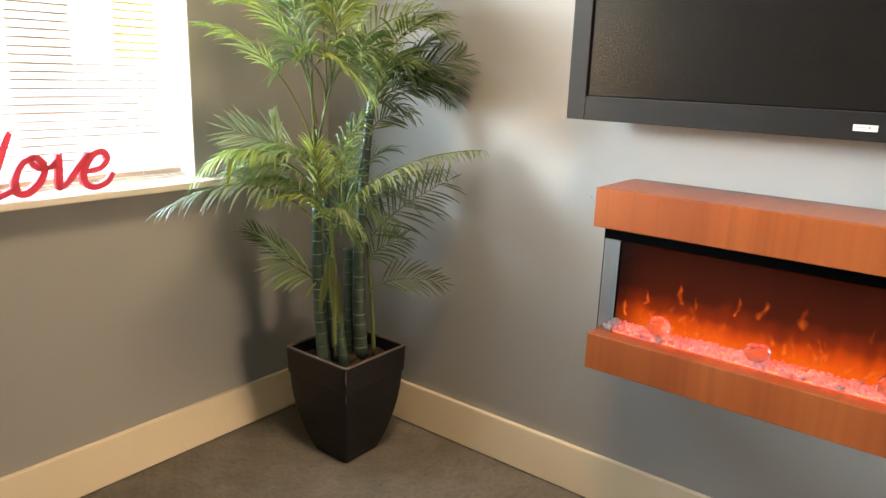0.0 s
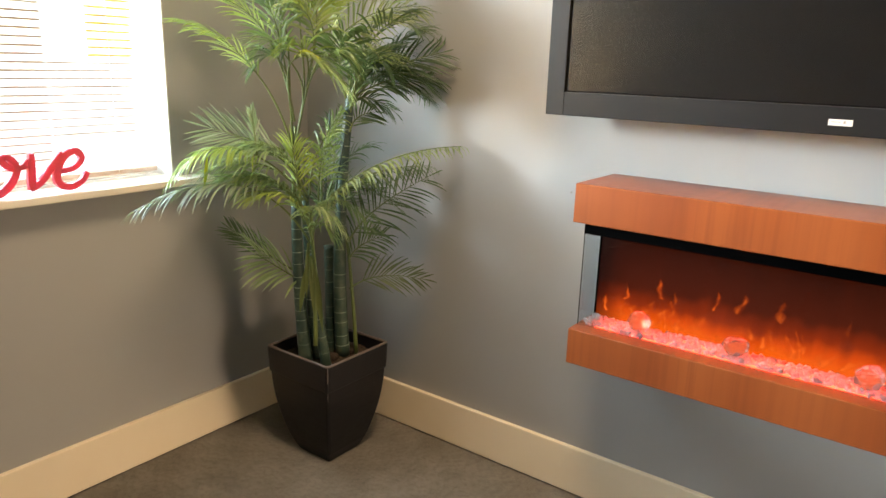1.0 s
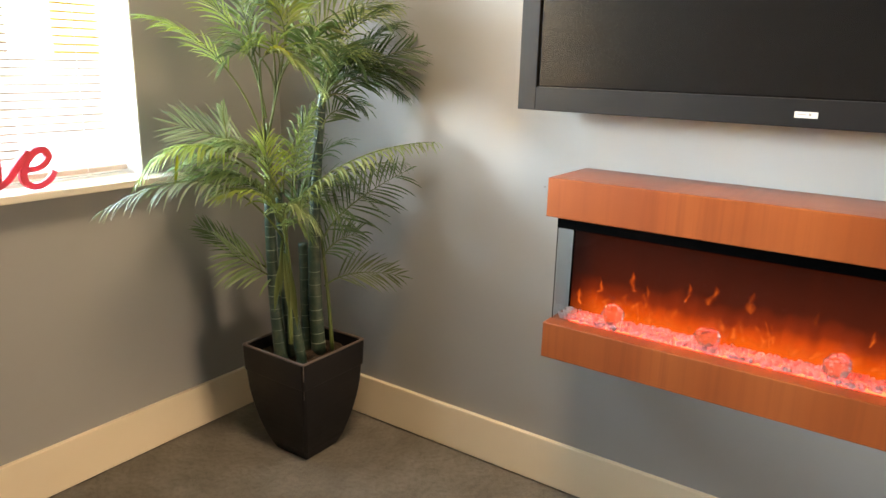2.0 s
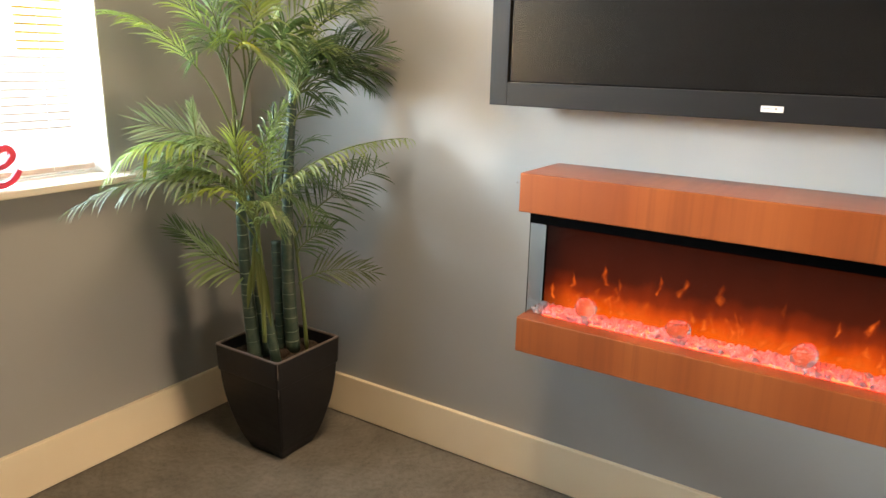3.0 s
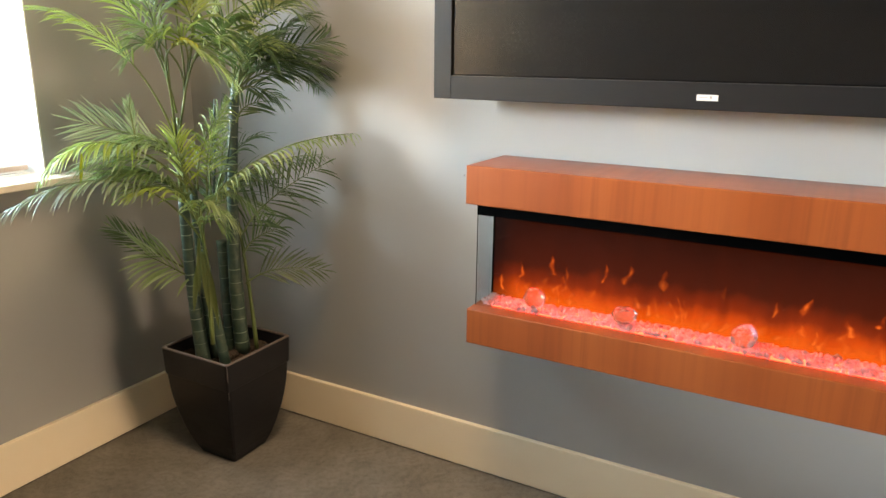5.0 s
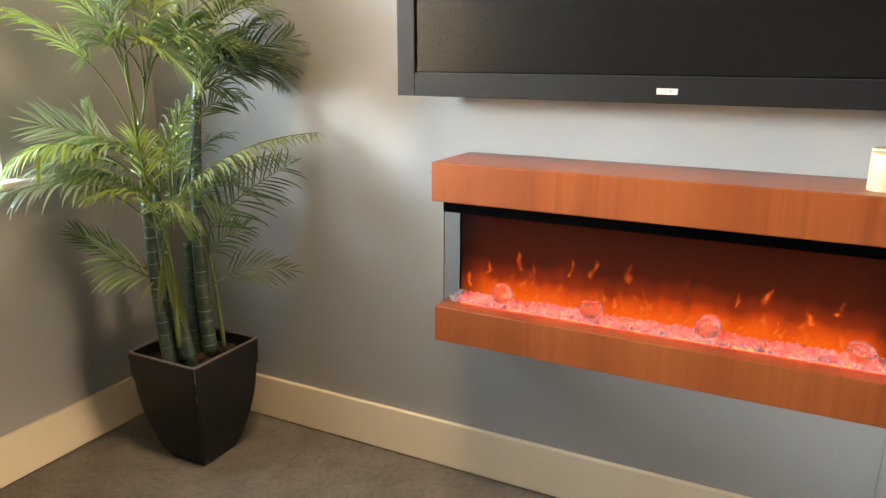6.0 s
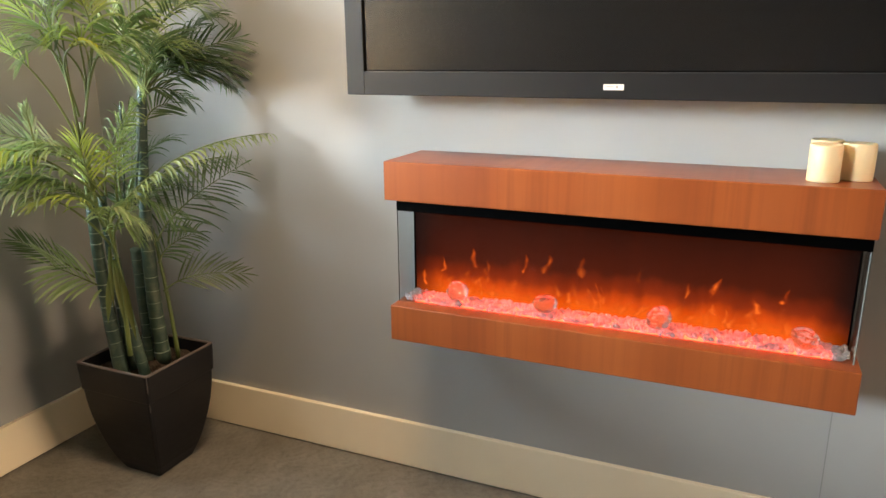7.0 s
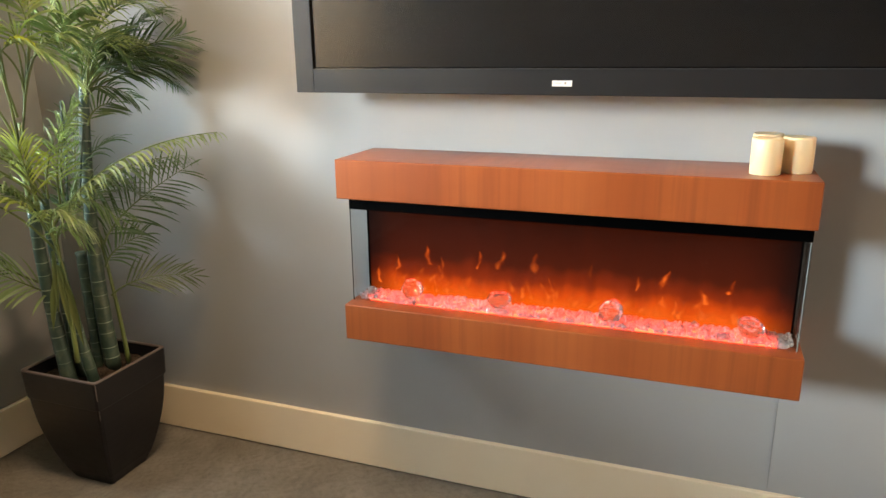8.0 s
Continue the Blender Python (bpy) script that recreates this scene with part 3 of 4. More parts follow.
def frond(base, mid, tip, leaf_len=0.13, count=22, start=0.3, mat=None, hang=0.35, width=0.0100, fold=0.1, near=False, roll=0, ahead=1.0, along=None):
    """One feather of narrow arching leaflets on a bent stem, which may leave a bundle of stems."""
    rnd = random.Random(int(1000 * tip[0]) + 13 * int(1000 * tip[2]))
    count = max(5, round(count * 1.15))
    line = bezier(base, mid, tip, 41)
    if along:  # low down the stem runs bundled with its neighbours
        for i, q in enumerate(bezier(*along, 41)):
            w = min(1.0, max(0.0, (i / 40 - 0.12) / max(0.1, start - 0.12)))
            line[i] = q.lerp(line[i], w * w * (3 - 2 * w))
    stem = bmesh.new()
    tube(line[::2], [0.0036 - 0.0028 * i / 20 for i in range(21)], 6, stem)
    ob = part("frond", mesh("frond", stem, STALK, True), None, palm)
    bm = bmesh.new()
    ca, sa = math.cos(radians(roll)), math.sin(radians(roll))
    for k in range(count + 1):
        u = start + (1 - start) * (k / count) ** 0.95
        v = (u - start) / (1 - start)
        for sgn in (-1, 1) if k < count else (0,):
            f = min(39.99, max(0.0, (u + (rnd.uniform(-0.3, 0.3) / count if sgn else 0)) * 40))
            i = int(f)
            p = line[i].lerp(line[i + 1], f - i)
            t = (line[min(i + 1, 40)] - line[max(i - 1, 0)]).normalized()
            side = t.cross(Vector((0, 0, 1)))
            side = side.normalized() if side.length > 0.05 else Vector((1, 0, 0))
            up = side.cross(t).normalized()
            side, up = side * ca + up * sa, up * ca - side * sa
            size = leaf_len * (0.50 + 0.72 * math.sin(math.pi * min(1, 0.20 + 0.66 * v))) * (1 - 0.22 * v) * rnd.uniform(0.80, 1.14)
            if rnd.random() < 0.04:
                continue
            lead = (ahead * (0.70 + 0.75 * v) + rnd.uniform(-0.18, 0.18)) if sgn else 2.0
            d = (side * sgn + t * lead + up * (fold + rnd.uniform(-0.20, 0.20))).normalized()
            sag = hang * rnd.uniform(0.6, 1.4)
            q, rows, n = p.copy(), [], 6
            wave = rnd.uniform(-0.16, 0.16)
            for j in range(n + 1):
                w = j / n
                wide = 0.68 * width * ((0.34 + 1.65 * w) if w < 0.4 else 1.0 - ((w - 0.4) / 0.6) ** 2.1) * (0.86 + 0.22 * (1 - v))
                dd = (d - Vector((0, 0, sag * 2.1 * w ** 1.4)) + side * (wave * w)).normalized()
                across = dd.cross(up if abs(dd.dot(up)) < 0.95 else t).normalized()
                crease = across.cross(dd).normalized() * (-0.22 * wide)
                q.x, q.y = max(0.012, q.x), min(-0.012, q.y)
                rows.append([q + across * wide / 2, q + crease, q - across * wide / 2] if j < n else [q.copy()])
                q = q + dd * (size / n)
            vs = [[bm.verts.new(c) for c in r] for r in rows]
            for a, b in zip(vs, vs[1:]):
                if len(b) == 3:
                    bm.faces.new((a[0], a[1], b[1], b[0]))
                    bm.faces.new((a[1], a[2], b[2], b[1]))
                else:
                    bm.faces.new((a[0], a[1], b[0]))
                    bm.faces.new((a[1], a[2], b[0]))
            if near:
                part("leaflet", bm, mat or LEAF, ob, "", True)
                bm = bmesh.new()
    if near:
        bm.free()
    else:
        tagged(part("leaf_spray", bm, mat or LEAF, ob, "", True), kind="stuff")
    return ob


# Low and middle fronds.
frond((0.460, -0.413, 0.768), (0.473, -0.629, 1.115), (0.315, -0.905, 0.937), 0.115, 30, 0.30, LEAF_GREY, hang=0.75, fold=0.0, near=True, width=0.0100, ahead=0.95)
frond((0.430, -0.415, 0.928), (0.420, -0.682, 1.209), (0.328, -0.805, 1.012), 0.105, 28, 0.34, LEAF_LIME, hang=0.9, fold=0.05, near=True, width=0.011, ahead=0.9)
frond((0.496, -0.433, 0.668), (0.544, -0.477, 1.014), (0.446, -0.641, 0.954), 0.105, 26, 0.42, LEAF_LIME, hang=0.55, fold=0.05, width=0.0095, ahead=1.25)
frond((0.436, -0.409, 0.910), (0.442, -0.545, 1.091), (0.335, -0.684, 1.030), 0.13, 22, 0.30, LEAF_PALE, hang=0.5, fold=0.1, width=0.0105, ahead=1.0)
frond((0.427, -0.389, 0.851), (0.412, -0.519, 1.049), (0.332, -0.659, 0.991), 0.13, 22, 0.30, LEAF, hang=0.5, fold=0.15, width=0.0105, ahead=1.0)
frond((0.438, -0.406, 0.946), (0.438, -0.450, 1.082), (0.353, -0.580, 1.077), 0.12, 20, 0.30, LEAF_PALE, hang=0.4, fold=0.3, width=0.0105, ahead=0.9)
frond((0.442, -0.402, 0.928), (0.461, -0.426, 1.042), (0.489, -0.326, 1.171), 0.085, 12, 0.18, LEAF, hang=0.9, fold=-0.1, roll=-50, width=0.0085, ahead=1.2)
frond((0.436, -0.437, 0.914), (0.444, -0.458, 1.026), (0.452, -0.478, 1.090), 0.095, 11, 0.15, LEAF_LIME, hang=0.3, fold=0.5, width=0.009, ahead=1.4)
frond((0.499, -0.445, 0.763), (0.499, -0.495, 1.014), (0.597, -0.416, 0.844), 0.085, 20, 0.30, LEAF_PALE, hang=0.8, fold=0.05, width=0.009, ahead=1.0)
frond((0.486, -0.428, 0.721), (0.498, -0.467, 0.945), (0.571, -0.413, 0.810), 0.075, 14, 0.35, LEAF, hang=0.7, fold=0.05, width=0.009, ahead=1.0)
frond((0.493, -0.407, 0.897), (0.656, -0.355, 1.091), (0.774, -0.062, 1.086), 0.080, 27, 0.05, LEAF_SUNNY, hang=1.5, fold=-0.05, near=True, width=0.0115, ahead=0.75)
frond((0.475, -0.297, 0.920), (0.540, -0.252, 1.017), (0.647, -0.077, 1.012), 0.115, 20, 0.2, LEAF_SHADED, hang=1.2, fold=-0.2, width=0.009)
frond((0.477, -0.266, 0.761), (0.510, -0.239, 0.867), (0.630, -0.037, 0.972), 0.135, 17, 0.16, LEAF_SHADED, hang=0.30, fold=0.05, roll=-55, width=0.0095, ahead=0.8)
frond((0.475, -0.269, 0.691), (0.501, -0.263, 0.761), (0.536, -0.163, 0.769), 0.095, 12, 0.15, LEAF_SHADED, hang=0.4, fold=0.1, roll=-55, width=0.009)
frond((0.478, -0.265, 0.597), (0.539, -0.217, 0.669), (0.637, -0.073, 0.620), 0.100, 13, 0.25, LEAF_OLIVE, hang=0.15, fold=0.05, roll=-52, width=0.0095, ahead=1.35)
frond((0.387, -0.401, 0.637), (0.371, -0.461, 0.686), (0.339, -0.536, 0.746), 0.150, 11, 0.06, LEAF_PALE, hang=0.28, fold=0.0, roll=42, width=0.0125, ahead=1.1)
frond((0.310, -0.366, 0.653), (0.219, -0.452, 0.739), (0.150, -0.487, 0.787), 0.085, 13, 0.25, LEAF_SHADED, hang=0.05, fold=0.0, roll=40, width=0.0085, ahead=1.6)
frond((0.409, -0.464, 1.068), (0.339, -0.537, 1.103), (0.255, -0.622, 1.135), 0.120, 13, 0.18, LEAF_GREY, hang=0.06, fold=0.0, roll=62, width=0.0098, ahead=1.35)
frond((0.380, -0.552, 1.061), (0.375, -0.557, 1.144), (0.373, -0.559, 1.183), 0.050, 5, 0.2, LEAF_GREY, hang=0.03, fold=0.1, roll=75, width=0.011, ahead=3.5)
frond((0.441, -0.432, 0.967), (0.418, -0.484, 1.120), (0.351, -0.582, 1.087), 0.10, 16, 0.4, LEAF, hang=0.4, fold=0.2, width=0.0095)


def dry_blade(points, half, material):
    """A long folded strip of old leaf that hangs down along the canes."""
    pts, bm, rows = bezier(*points, 14), bmesh.new(), []
    for i, p in enumerate(pts):
        u = i / 13
        w = half * (0.35 + 1.5 * u if u < 0.4 else 0.95 * (1 - ((u - 0.4) / 0.6) ** 2)) + 0.0006
        turn = Vector((0.75, 0.62, 0)).lerp(Vector((0.95, 0.2, 0)), u).normalized()
        rows.append([bm.verts.new(p - turn * w), bm.verts.new(p + Vector((-0.3, 0.5, 0)) * w), bm.verts.new(p + turn * w)])
    for a, b in zip(rows, rows[1:]):
        bm.faces.new((a[0], a[1], b[1], b[0]))
        bm.faces.new((a[1], a[2], b[2], b[1]))
    part("old_leaf", bm, material, palm, "faded hanging leaf", True)


dry_blade(((0.496, -0.447, 0.745), (0.508, -0.436, 0.630), (0.516, -0.428, 0.500)), 0.0120, OLD_LEAF)
dry_blade(((0.488, -0.447, 0.750), (0.496, -0.450, 0.640), (0.500, -0.444, 0.545)), 0.0090, OLD_LEAF)
dry_blade(((0.480, -0.450, 0.735), (0.466, -0.463, 0.640), (0.459, -0.470, 0.560)), 0.0100, OLD_LEAF)
dry_blade(((0.478, -0.446, 0.790), (0.484, -0.455, 0.720), (0.476, -0.458, 0.610)), 0.0080, OLD_LEAF)
# Crown.
BUNDLE_A = ((0.409, -0.436, 1.083), (0.455, -0.490, 1.470), (0.420, -0.550, 1.480))
BUNDLE_B = ((0.420, -0.439, 1.085), (0.545, -0.425, 1.470), (0.500, -0.480, 1.500))
BUNDLE_C = ((0.398, -0.419, 1.081), (0.470, -0.370, 1.520), (0.490, -0.250, 1.560))
frond((0.393, -0.424, 1.071), (0.403, -0.528, 1.365), (0.320, -0.728, 1.428), 0.125, 21, 0.46, LEAF_LIME, hang=0.38, fold=0.05, near=True, width=0.0105, ahead=1.3)
frond((0.398, -0.419, 1.154), (0.420, -0.496, 1.488), (0.353, -0.665, 1.497), 0.125, 21, 0.45, LEAF_LIME, hang=0.40, fold=0.05, width=0.0105, ahead=1.25)
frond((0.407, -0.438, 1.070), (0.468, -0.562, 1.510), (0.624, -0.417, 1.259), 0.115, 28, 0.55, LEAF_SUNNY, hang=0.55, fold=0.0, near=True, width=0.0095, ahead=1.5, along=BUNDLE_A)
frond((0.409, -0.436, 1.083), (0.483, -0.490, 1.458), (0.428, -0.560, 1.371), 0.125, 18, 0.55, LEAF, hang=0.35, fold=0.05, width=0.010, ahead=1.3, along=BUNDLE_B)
frond((0.410, -0.435, 1.084), (0.455, -0.482, 1.439), (0.394, -0.552, 1.317), 0.115, 16, 0.55, LEAF_SHADED, hang=0.35, fold=0.05, width=0.010, ahead=1.3, along=BUNDLE_A)
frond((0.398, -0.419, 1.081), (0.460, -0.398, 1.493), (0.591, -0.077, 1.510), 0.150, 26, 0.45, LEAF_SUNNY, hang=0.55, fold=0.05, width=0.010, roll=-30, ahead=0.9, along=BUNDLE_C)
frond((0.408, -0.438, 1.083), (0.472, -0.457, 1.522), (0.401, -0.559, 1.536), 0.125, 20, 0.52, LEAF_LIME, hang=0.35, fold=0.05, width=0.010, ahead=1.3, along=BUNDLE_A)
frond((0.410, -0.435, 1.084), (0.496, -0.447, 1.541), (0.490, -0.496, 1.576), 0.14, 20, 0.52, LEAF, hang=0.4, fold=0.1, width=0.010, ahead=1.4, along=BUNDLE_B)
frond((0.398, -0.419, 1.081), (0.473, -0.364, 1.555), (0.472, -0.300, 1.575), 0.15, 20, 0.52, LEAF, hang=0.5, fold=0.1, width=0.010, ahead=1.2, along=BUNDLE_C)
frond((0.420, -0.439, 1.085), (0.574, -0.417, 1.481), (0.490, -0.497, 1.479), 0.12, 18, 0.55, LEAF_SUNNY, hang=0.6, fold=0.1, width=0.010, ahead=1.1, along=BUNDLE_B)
frond((0.473, -0.256, 1.216), (0.513, -0.243, 1.387), (0.557, -0.113, 1.348), 0.125, 20, 0.30, LEAF, hang=0.7, fold=0.0, width=0.0095)
frond((0.472, -0.256, 1.225), (0.563, -0.178, 1.335), (0.658, -0.038, 1.370), 0.135, 20, 0.28, LEAF_SHADED, hang=0.2, fold=0.1, roll=-45, width=0.0105, ahead=1.1)
frond((0.473, -0.256, 1.216), (0.543, -0.163, 1.306), (0.622, -0.031, 1.293), 0.125, 19, 0.28, LEAF_SHADED, hang=0.4, fold=0.1, roll=-30, width=0.0105, ahead=1.1)
frond((0.474, -0.255, 1.207), (0.493, -0.207, 1.256), (0.547, -0.123, 1.181), 0.085, 11, 0.2, LEAF_SHADED, hang=0.4, fold=0.0, roll=-40, width=0.009)
frond((0.473, -0.256, 1.118), (0.466, -0.234, 1.175), (0.501, -0.170, 1.180), 0.08, 8, 0.2, LEAF_SHADED, hang=0.2, fold=0.0, roll=-50, width=0.009)
frond((0.457, -0.243, 1.224), (0.481, -0.241, 1.476), (0.579, -0.076, 1.493), 0.145, 22, 0.3, LEAF_SHADED, hang=0.35, fold=0.1, width=0.010)
frond((0.500, -0.300, 1.227), (0.500, -0.350, 1.371), (0.534, -0.337, 1.410), 0.12, 18, 0.3, LEAF_SHADED, hang=0.6, fold=0.1, width=0.010)
frond((0.457, -0.243, 1.224), (0.509, -0.141, 1.580), (0.588, -0.037, 1.641), 0.15, 20, 0.35, LEAF, hang=0.35, fold=0.1, width=0.010)
frond((0.493, -0.293, 1.243), (0.412, -0.419, 1.710), (0.348, -0.585, 1.653), 0.16, 22, 0.4, LEAF_LIME, hang=0.3, fold=0.05, width=0.010)
frond((0.412, -0.433, 1.084), (0.562, -0.415, 1.510), (0.510, -0.462, 1.519), 0.13, 22, 0.55, LEAF_LIME, hang=0.45, fold=0.1, width=0.009, ahead=1.2, along=BUNDLE_B)
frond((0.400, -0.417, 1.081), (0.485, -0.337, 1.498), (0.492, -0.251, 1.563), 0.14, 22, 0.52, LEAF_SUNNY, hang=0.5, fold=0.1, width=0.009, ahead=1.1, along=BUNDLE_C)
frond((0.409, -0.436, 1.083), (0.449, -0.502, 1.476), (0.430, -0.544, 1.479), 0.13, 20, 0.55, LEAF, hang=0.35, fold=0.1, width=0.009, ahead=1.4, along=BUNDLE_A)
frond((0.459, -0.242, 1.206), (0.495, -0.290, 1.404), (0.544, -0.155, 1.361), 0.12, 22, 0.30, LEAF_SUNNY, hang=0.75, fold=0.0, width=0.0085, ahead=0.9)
frond((0.412, -0.433, 1.084), (0.540, -0.417, 1.432), (0.457, -0.501, 1.367), 0.115, 20, 0.55, LEAF_LIME, hang=0.6, fold=0.0, width=0.0085, ahead=1.0, along=BUNDLE_B)
frond((0.430, -0.444, 1.086), (0.564, -0.449, 1.453), (0.601, -0.382, 1.330), 0.105, 18, 0.55, LEAF, hang=0.7, fold=0.0, width=0.0085, ahead=1.0, along=BUNDLE_B)
frond((0.437, -0.422, 0.839), (0.473, -0.521, 1.034), (0.392, -0.654, 1.005), 0.115, 22, 0.30, LEAF, hang=0.6, fold=0.05, width=0.0085, ahead=1.0)
frond((0.450, -0.422, 0.932), (0.450, -0.537, 1.146), (0.382, -0.664, 1.059), 0.11, 24, 0.30, LEAF_PALE, hang=0.6, fold=0.05, width=0.0085, ahead=1.0)
frond((0.463, -0.423, 0.808), (0.516, -0.492, 1.003), (0.426, -0.619, 1.005), 0.10, 20, 0.35, LEAF_SHADED, hang=0.5, fold=0.05, width=0.0085, ahead=1.0)

frond((0.461, -0.239, 1.202), (0.530, -0.111, 1.307), (0.607, -0.032, 1.232), 0.11, 18, 0.32, LEAF_SHADED, hang=0.45, fold=0.0, width=0.0095, ahead=1.0)
frond((0.459, -0.242, 1.209), (0.519, -0.151, 1.387), (0.580, -0.060, 1.431), 0.13, 20, 0.32, LEAF_SHADED, hang=0.4, fold=0.1, width=0.0095, ahead=1.0)
frond((0.473, -0.256, 1.189), (0.523, -0.248, 1.323), (0.567, -0.131, 1.281), 0.11, 18, 0.3, LEAF_SHADED, hang=0.5, fold=0.0, width=0.009, ahead=1.0)

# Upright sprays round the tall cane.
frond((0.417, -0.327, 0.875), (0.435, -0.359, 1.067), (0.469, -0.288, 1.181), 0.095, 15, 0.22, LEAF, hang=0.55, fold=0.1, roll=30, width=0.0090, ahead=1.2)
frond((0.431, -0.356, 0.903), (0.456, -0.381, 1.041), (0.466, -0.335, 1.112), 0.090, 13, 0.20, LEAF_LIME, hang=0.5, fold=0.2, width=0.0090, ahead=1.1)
frond((0.403, -0.299, 0.873), (0.435, -0.287, 1.037), (0.483, -0.174, 1.074), 0.10, 14, 0.25, LEAF_SHADED, hang=0.5, fold=0.1, width=0.0090, ahead=1.0)
frond((0.383, -0.263, 0.884), (0.392, -0.238, 1.022), (0.386, -0.230, 1.137), 0.10, 14, 0.25, LEAF_SHADED, hang=0.4, fold=0.1, width=0.0090, ahead=1.2)

# Unseen crown top towards window wall and corner, added to shade them from above.
for x, y, z in ((0.10, -0.34, 1.80), (0.16, -0.56, 1.86)):
    frond((0.466, -0.243, 1.25), (0.40 + 0.2 * (x - 0.2), -0.28, z + 0.02), (x, y, z), 0.16, 22, 0.42, LEAF, hang=0.4, fold=0.1)

# Yellowed leaflets on the arch of a crown frond, and one lime leaflet that hangs free.
frond((0.496, -0.497, 1.340), (0.508, -0.489, 1.383), (0.551, -0.461, 1.348), 0.032, 15, 0.05, YELLOW_LEAF, hang=1.4, fold=0.1, width=0.008)
dry_blade(((0.364, -0.713, 1.066), (0.372, -0.722, 1.022), (0.363, -0.728, 0.980)), 0.0055, LIME_LEAFLET)

# Inner fronds that fill the heart of the plant, and those turned to the corner.
fill = random.Random(21)
for n in range(9):
    high = n % 3 > 0
    x0, y0 = (0.462, -0.245) if high else (0.392, -0.360)
    z0 = fill.uniform(1.13, 1.27) if high else fill.uniform(0.76, 0.90)
    a = radians(fill.uniform(-35, 150)) if high else 2 * math.pi * (n * 0.382 + fill.uniform(-0.05, 0.05))
    reach = fill.uniform(0.16, 0.27)
    dx, dy, rise = math.cos(a) * reach, math.sin(a) * reach, fill.uniform(0.10, 0.24)
    tip = (max(0.03, x0 + dx), min(-0.03, y0 + dy), z0 + rise * fill.uniform(0.3, 1.0))
    # High and corner-side fronds take the leaf copy with shade in its colour.
    frond((x0, y0, z0), (x0 + dx * 0.45, y0 + dy * 0.45, z0 + rise * 1.3), tip, fill.uniform(0.11, 0.14), 18, 0.2,
          LEAF_SHADED if high or dx + dy > 0 else LEAF, hang=fill.uniform(0.2, 0.5), fold=fill.uniform(0.0, 0.4))

# ---- television ----
tv = thing("television", 1.865, -0.08, 1.2135, "large black flat television mounted on the grey wall", "television")
TX0, TX1, TZ0, TZ1, TY = 1.119, 2.610, 1.2135, 2.110, -0.158
for x0, x1, z0, z1 in ((TX0, TX0 + 0.053, TZ0, TZ1), (TX1 - 0.049, TX1, TZ0, TZ1), (TX0 + 0.053, TX1 - 0.049, TZ0, TZ0 + 0.062), (TX0 + 0.053, TX1 - 0.049, TZ1 - 0.056, TZ1)):
    part("bezel", box(x0, x1, TY, TY + 0.05, z0, z1, 0.0015), BEZEL, tv)
part("screen", box(TX0 + 0.060, TX1 - 0.0575, TY + 0.003, TY + 0.045, TZ0 + 0.064, TZ1 - 0.058, 0.001), SCREEN, tv, "dark switched-off screen")
# Strip added as a painted highlight where the lower bezel meets the screen.
part("bezel_lip", box(TX0 + 0.062, TX1 - 0.062, TY - 0.0008, TY + 0.003, TZ0 + 0.0600, TZ0 + 0.0622), LIP_HIGHLIGHT, tv, "thin grey strip standing in for a highlight below the screen")
part("screen_gasket", box(TX0 + 0.053, TX1 - 0.049, TY + 0.022, TY + 0.046, TZ0 + 0.062, TZ1 - 0.056), BLACK, tv, "black gap round the screen")
part("back_case", box(TX0 + 0.03, TX1 - 0.03, TY + 0.05, -0.045, TZ0 + 0.03, TZ1 - 0.03, 0.012), BLACK, tv)
part("wall_bracket", box(1.55, 2.08, -0.045, 0, 1.45, 1.85, 0.004), BLACK, tv)
st = part("sticker", box(1.813, 1.860, TY - 0.0009, TY - 0.0001, 1.2345, 1.2480), STICKER, tv, "small white paper sticker")
part("print_bar", box(1.818, 1.837, TY - 0.0012, TY - 0.0009, 1.2415, 1.2430), INK, st)
part("print_bar", box(1.842, 1.847, TY - 0.0012, TY - 0.0009, 1.2395, 1.2450), INK, st)

# ---- electric fireplace ----
fire = thing("electric_fireplace", 1.827, -0.12, 0.555, "wall-hung electric fireplace with cherry shelves, lit orange", "fireplace")
FX0, FX1, FY = 1.2645, 2.404, -0.237
part("mantel_shelf", box(FX0, FX1, FY, 0, 0.9455, 1.0495, 0.0025), WOOD, fire, "cherry laminate top shelf")
part("hearth_shelf", box(FX0 + 0.0145, FX1 + 0.007, FY - 0.009, 0, 0.5545, 0.6550, 0.0025), WOOD, fire, "cherry laminate bottom shelf")
part("top_trim", box(1.2875, 2.4005, -0.212, -0.004, 0.914, 0.9455, 0.001), BLACK, fire, "black metal trim")
part("firebox", box(1.299, 2.394, -0.118, -0.002, 0.6565, 0.914), BLACK, fire)
part("flame_screen", box(1.3005, 2.392, -0.1205, -0.1185, 0.6585, 0.912), FIRE, fire, "glowing orange flame screen")
part("front_glass", box(1.2915, 2.3965, -0.206, -0.202, 0.6565, 0.914), PANE, fire, "clear front glass")
for x0, x1 in ((1.287, 1.291), (2.397, 2.401)):
    g = part("side_glass", box(x0, x1, -0.206, -0.118, 0.6565, 0.914), PANE, fire, "clear side glass")
    part("glass_edge", box(x0 - 0.0004, x0 + 0.0020, -0.2072, -0.2062, 0.6565, 0.914), BLACK if x0 < 2 else EDGE, g)
for x0, x1 in ((1.2945, 1.299), (2.393, 2.3965)):
    part("corner_post", box(x0, x1, -0.122, -0.112, 0.6565, 0.914, 0.0008), BLACK, fire)
part("ember_led", box(1.330, 2.358, -0.191, -0.126, 0.6555, 0.6563), LED, fire, "red light strip under the crystals")


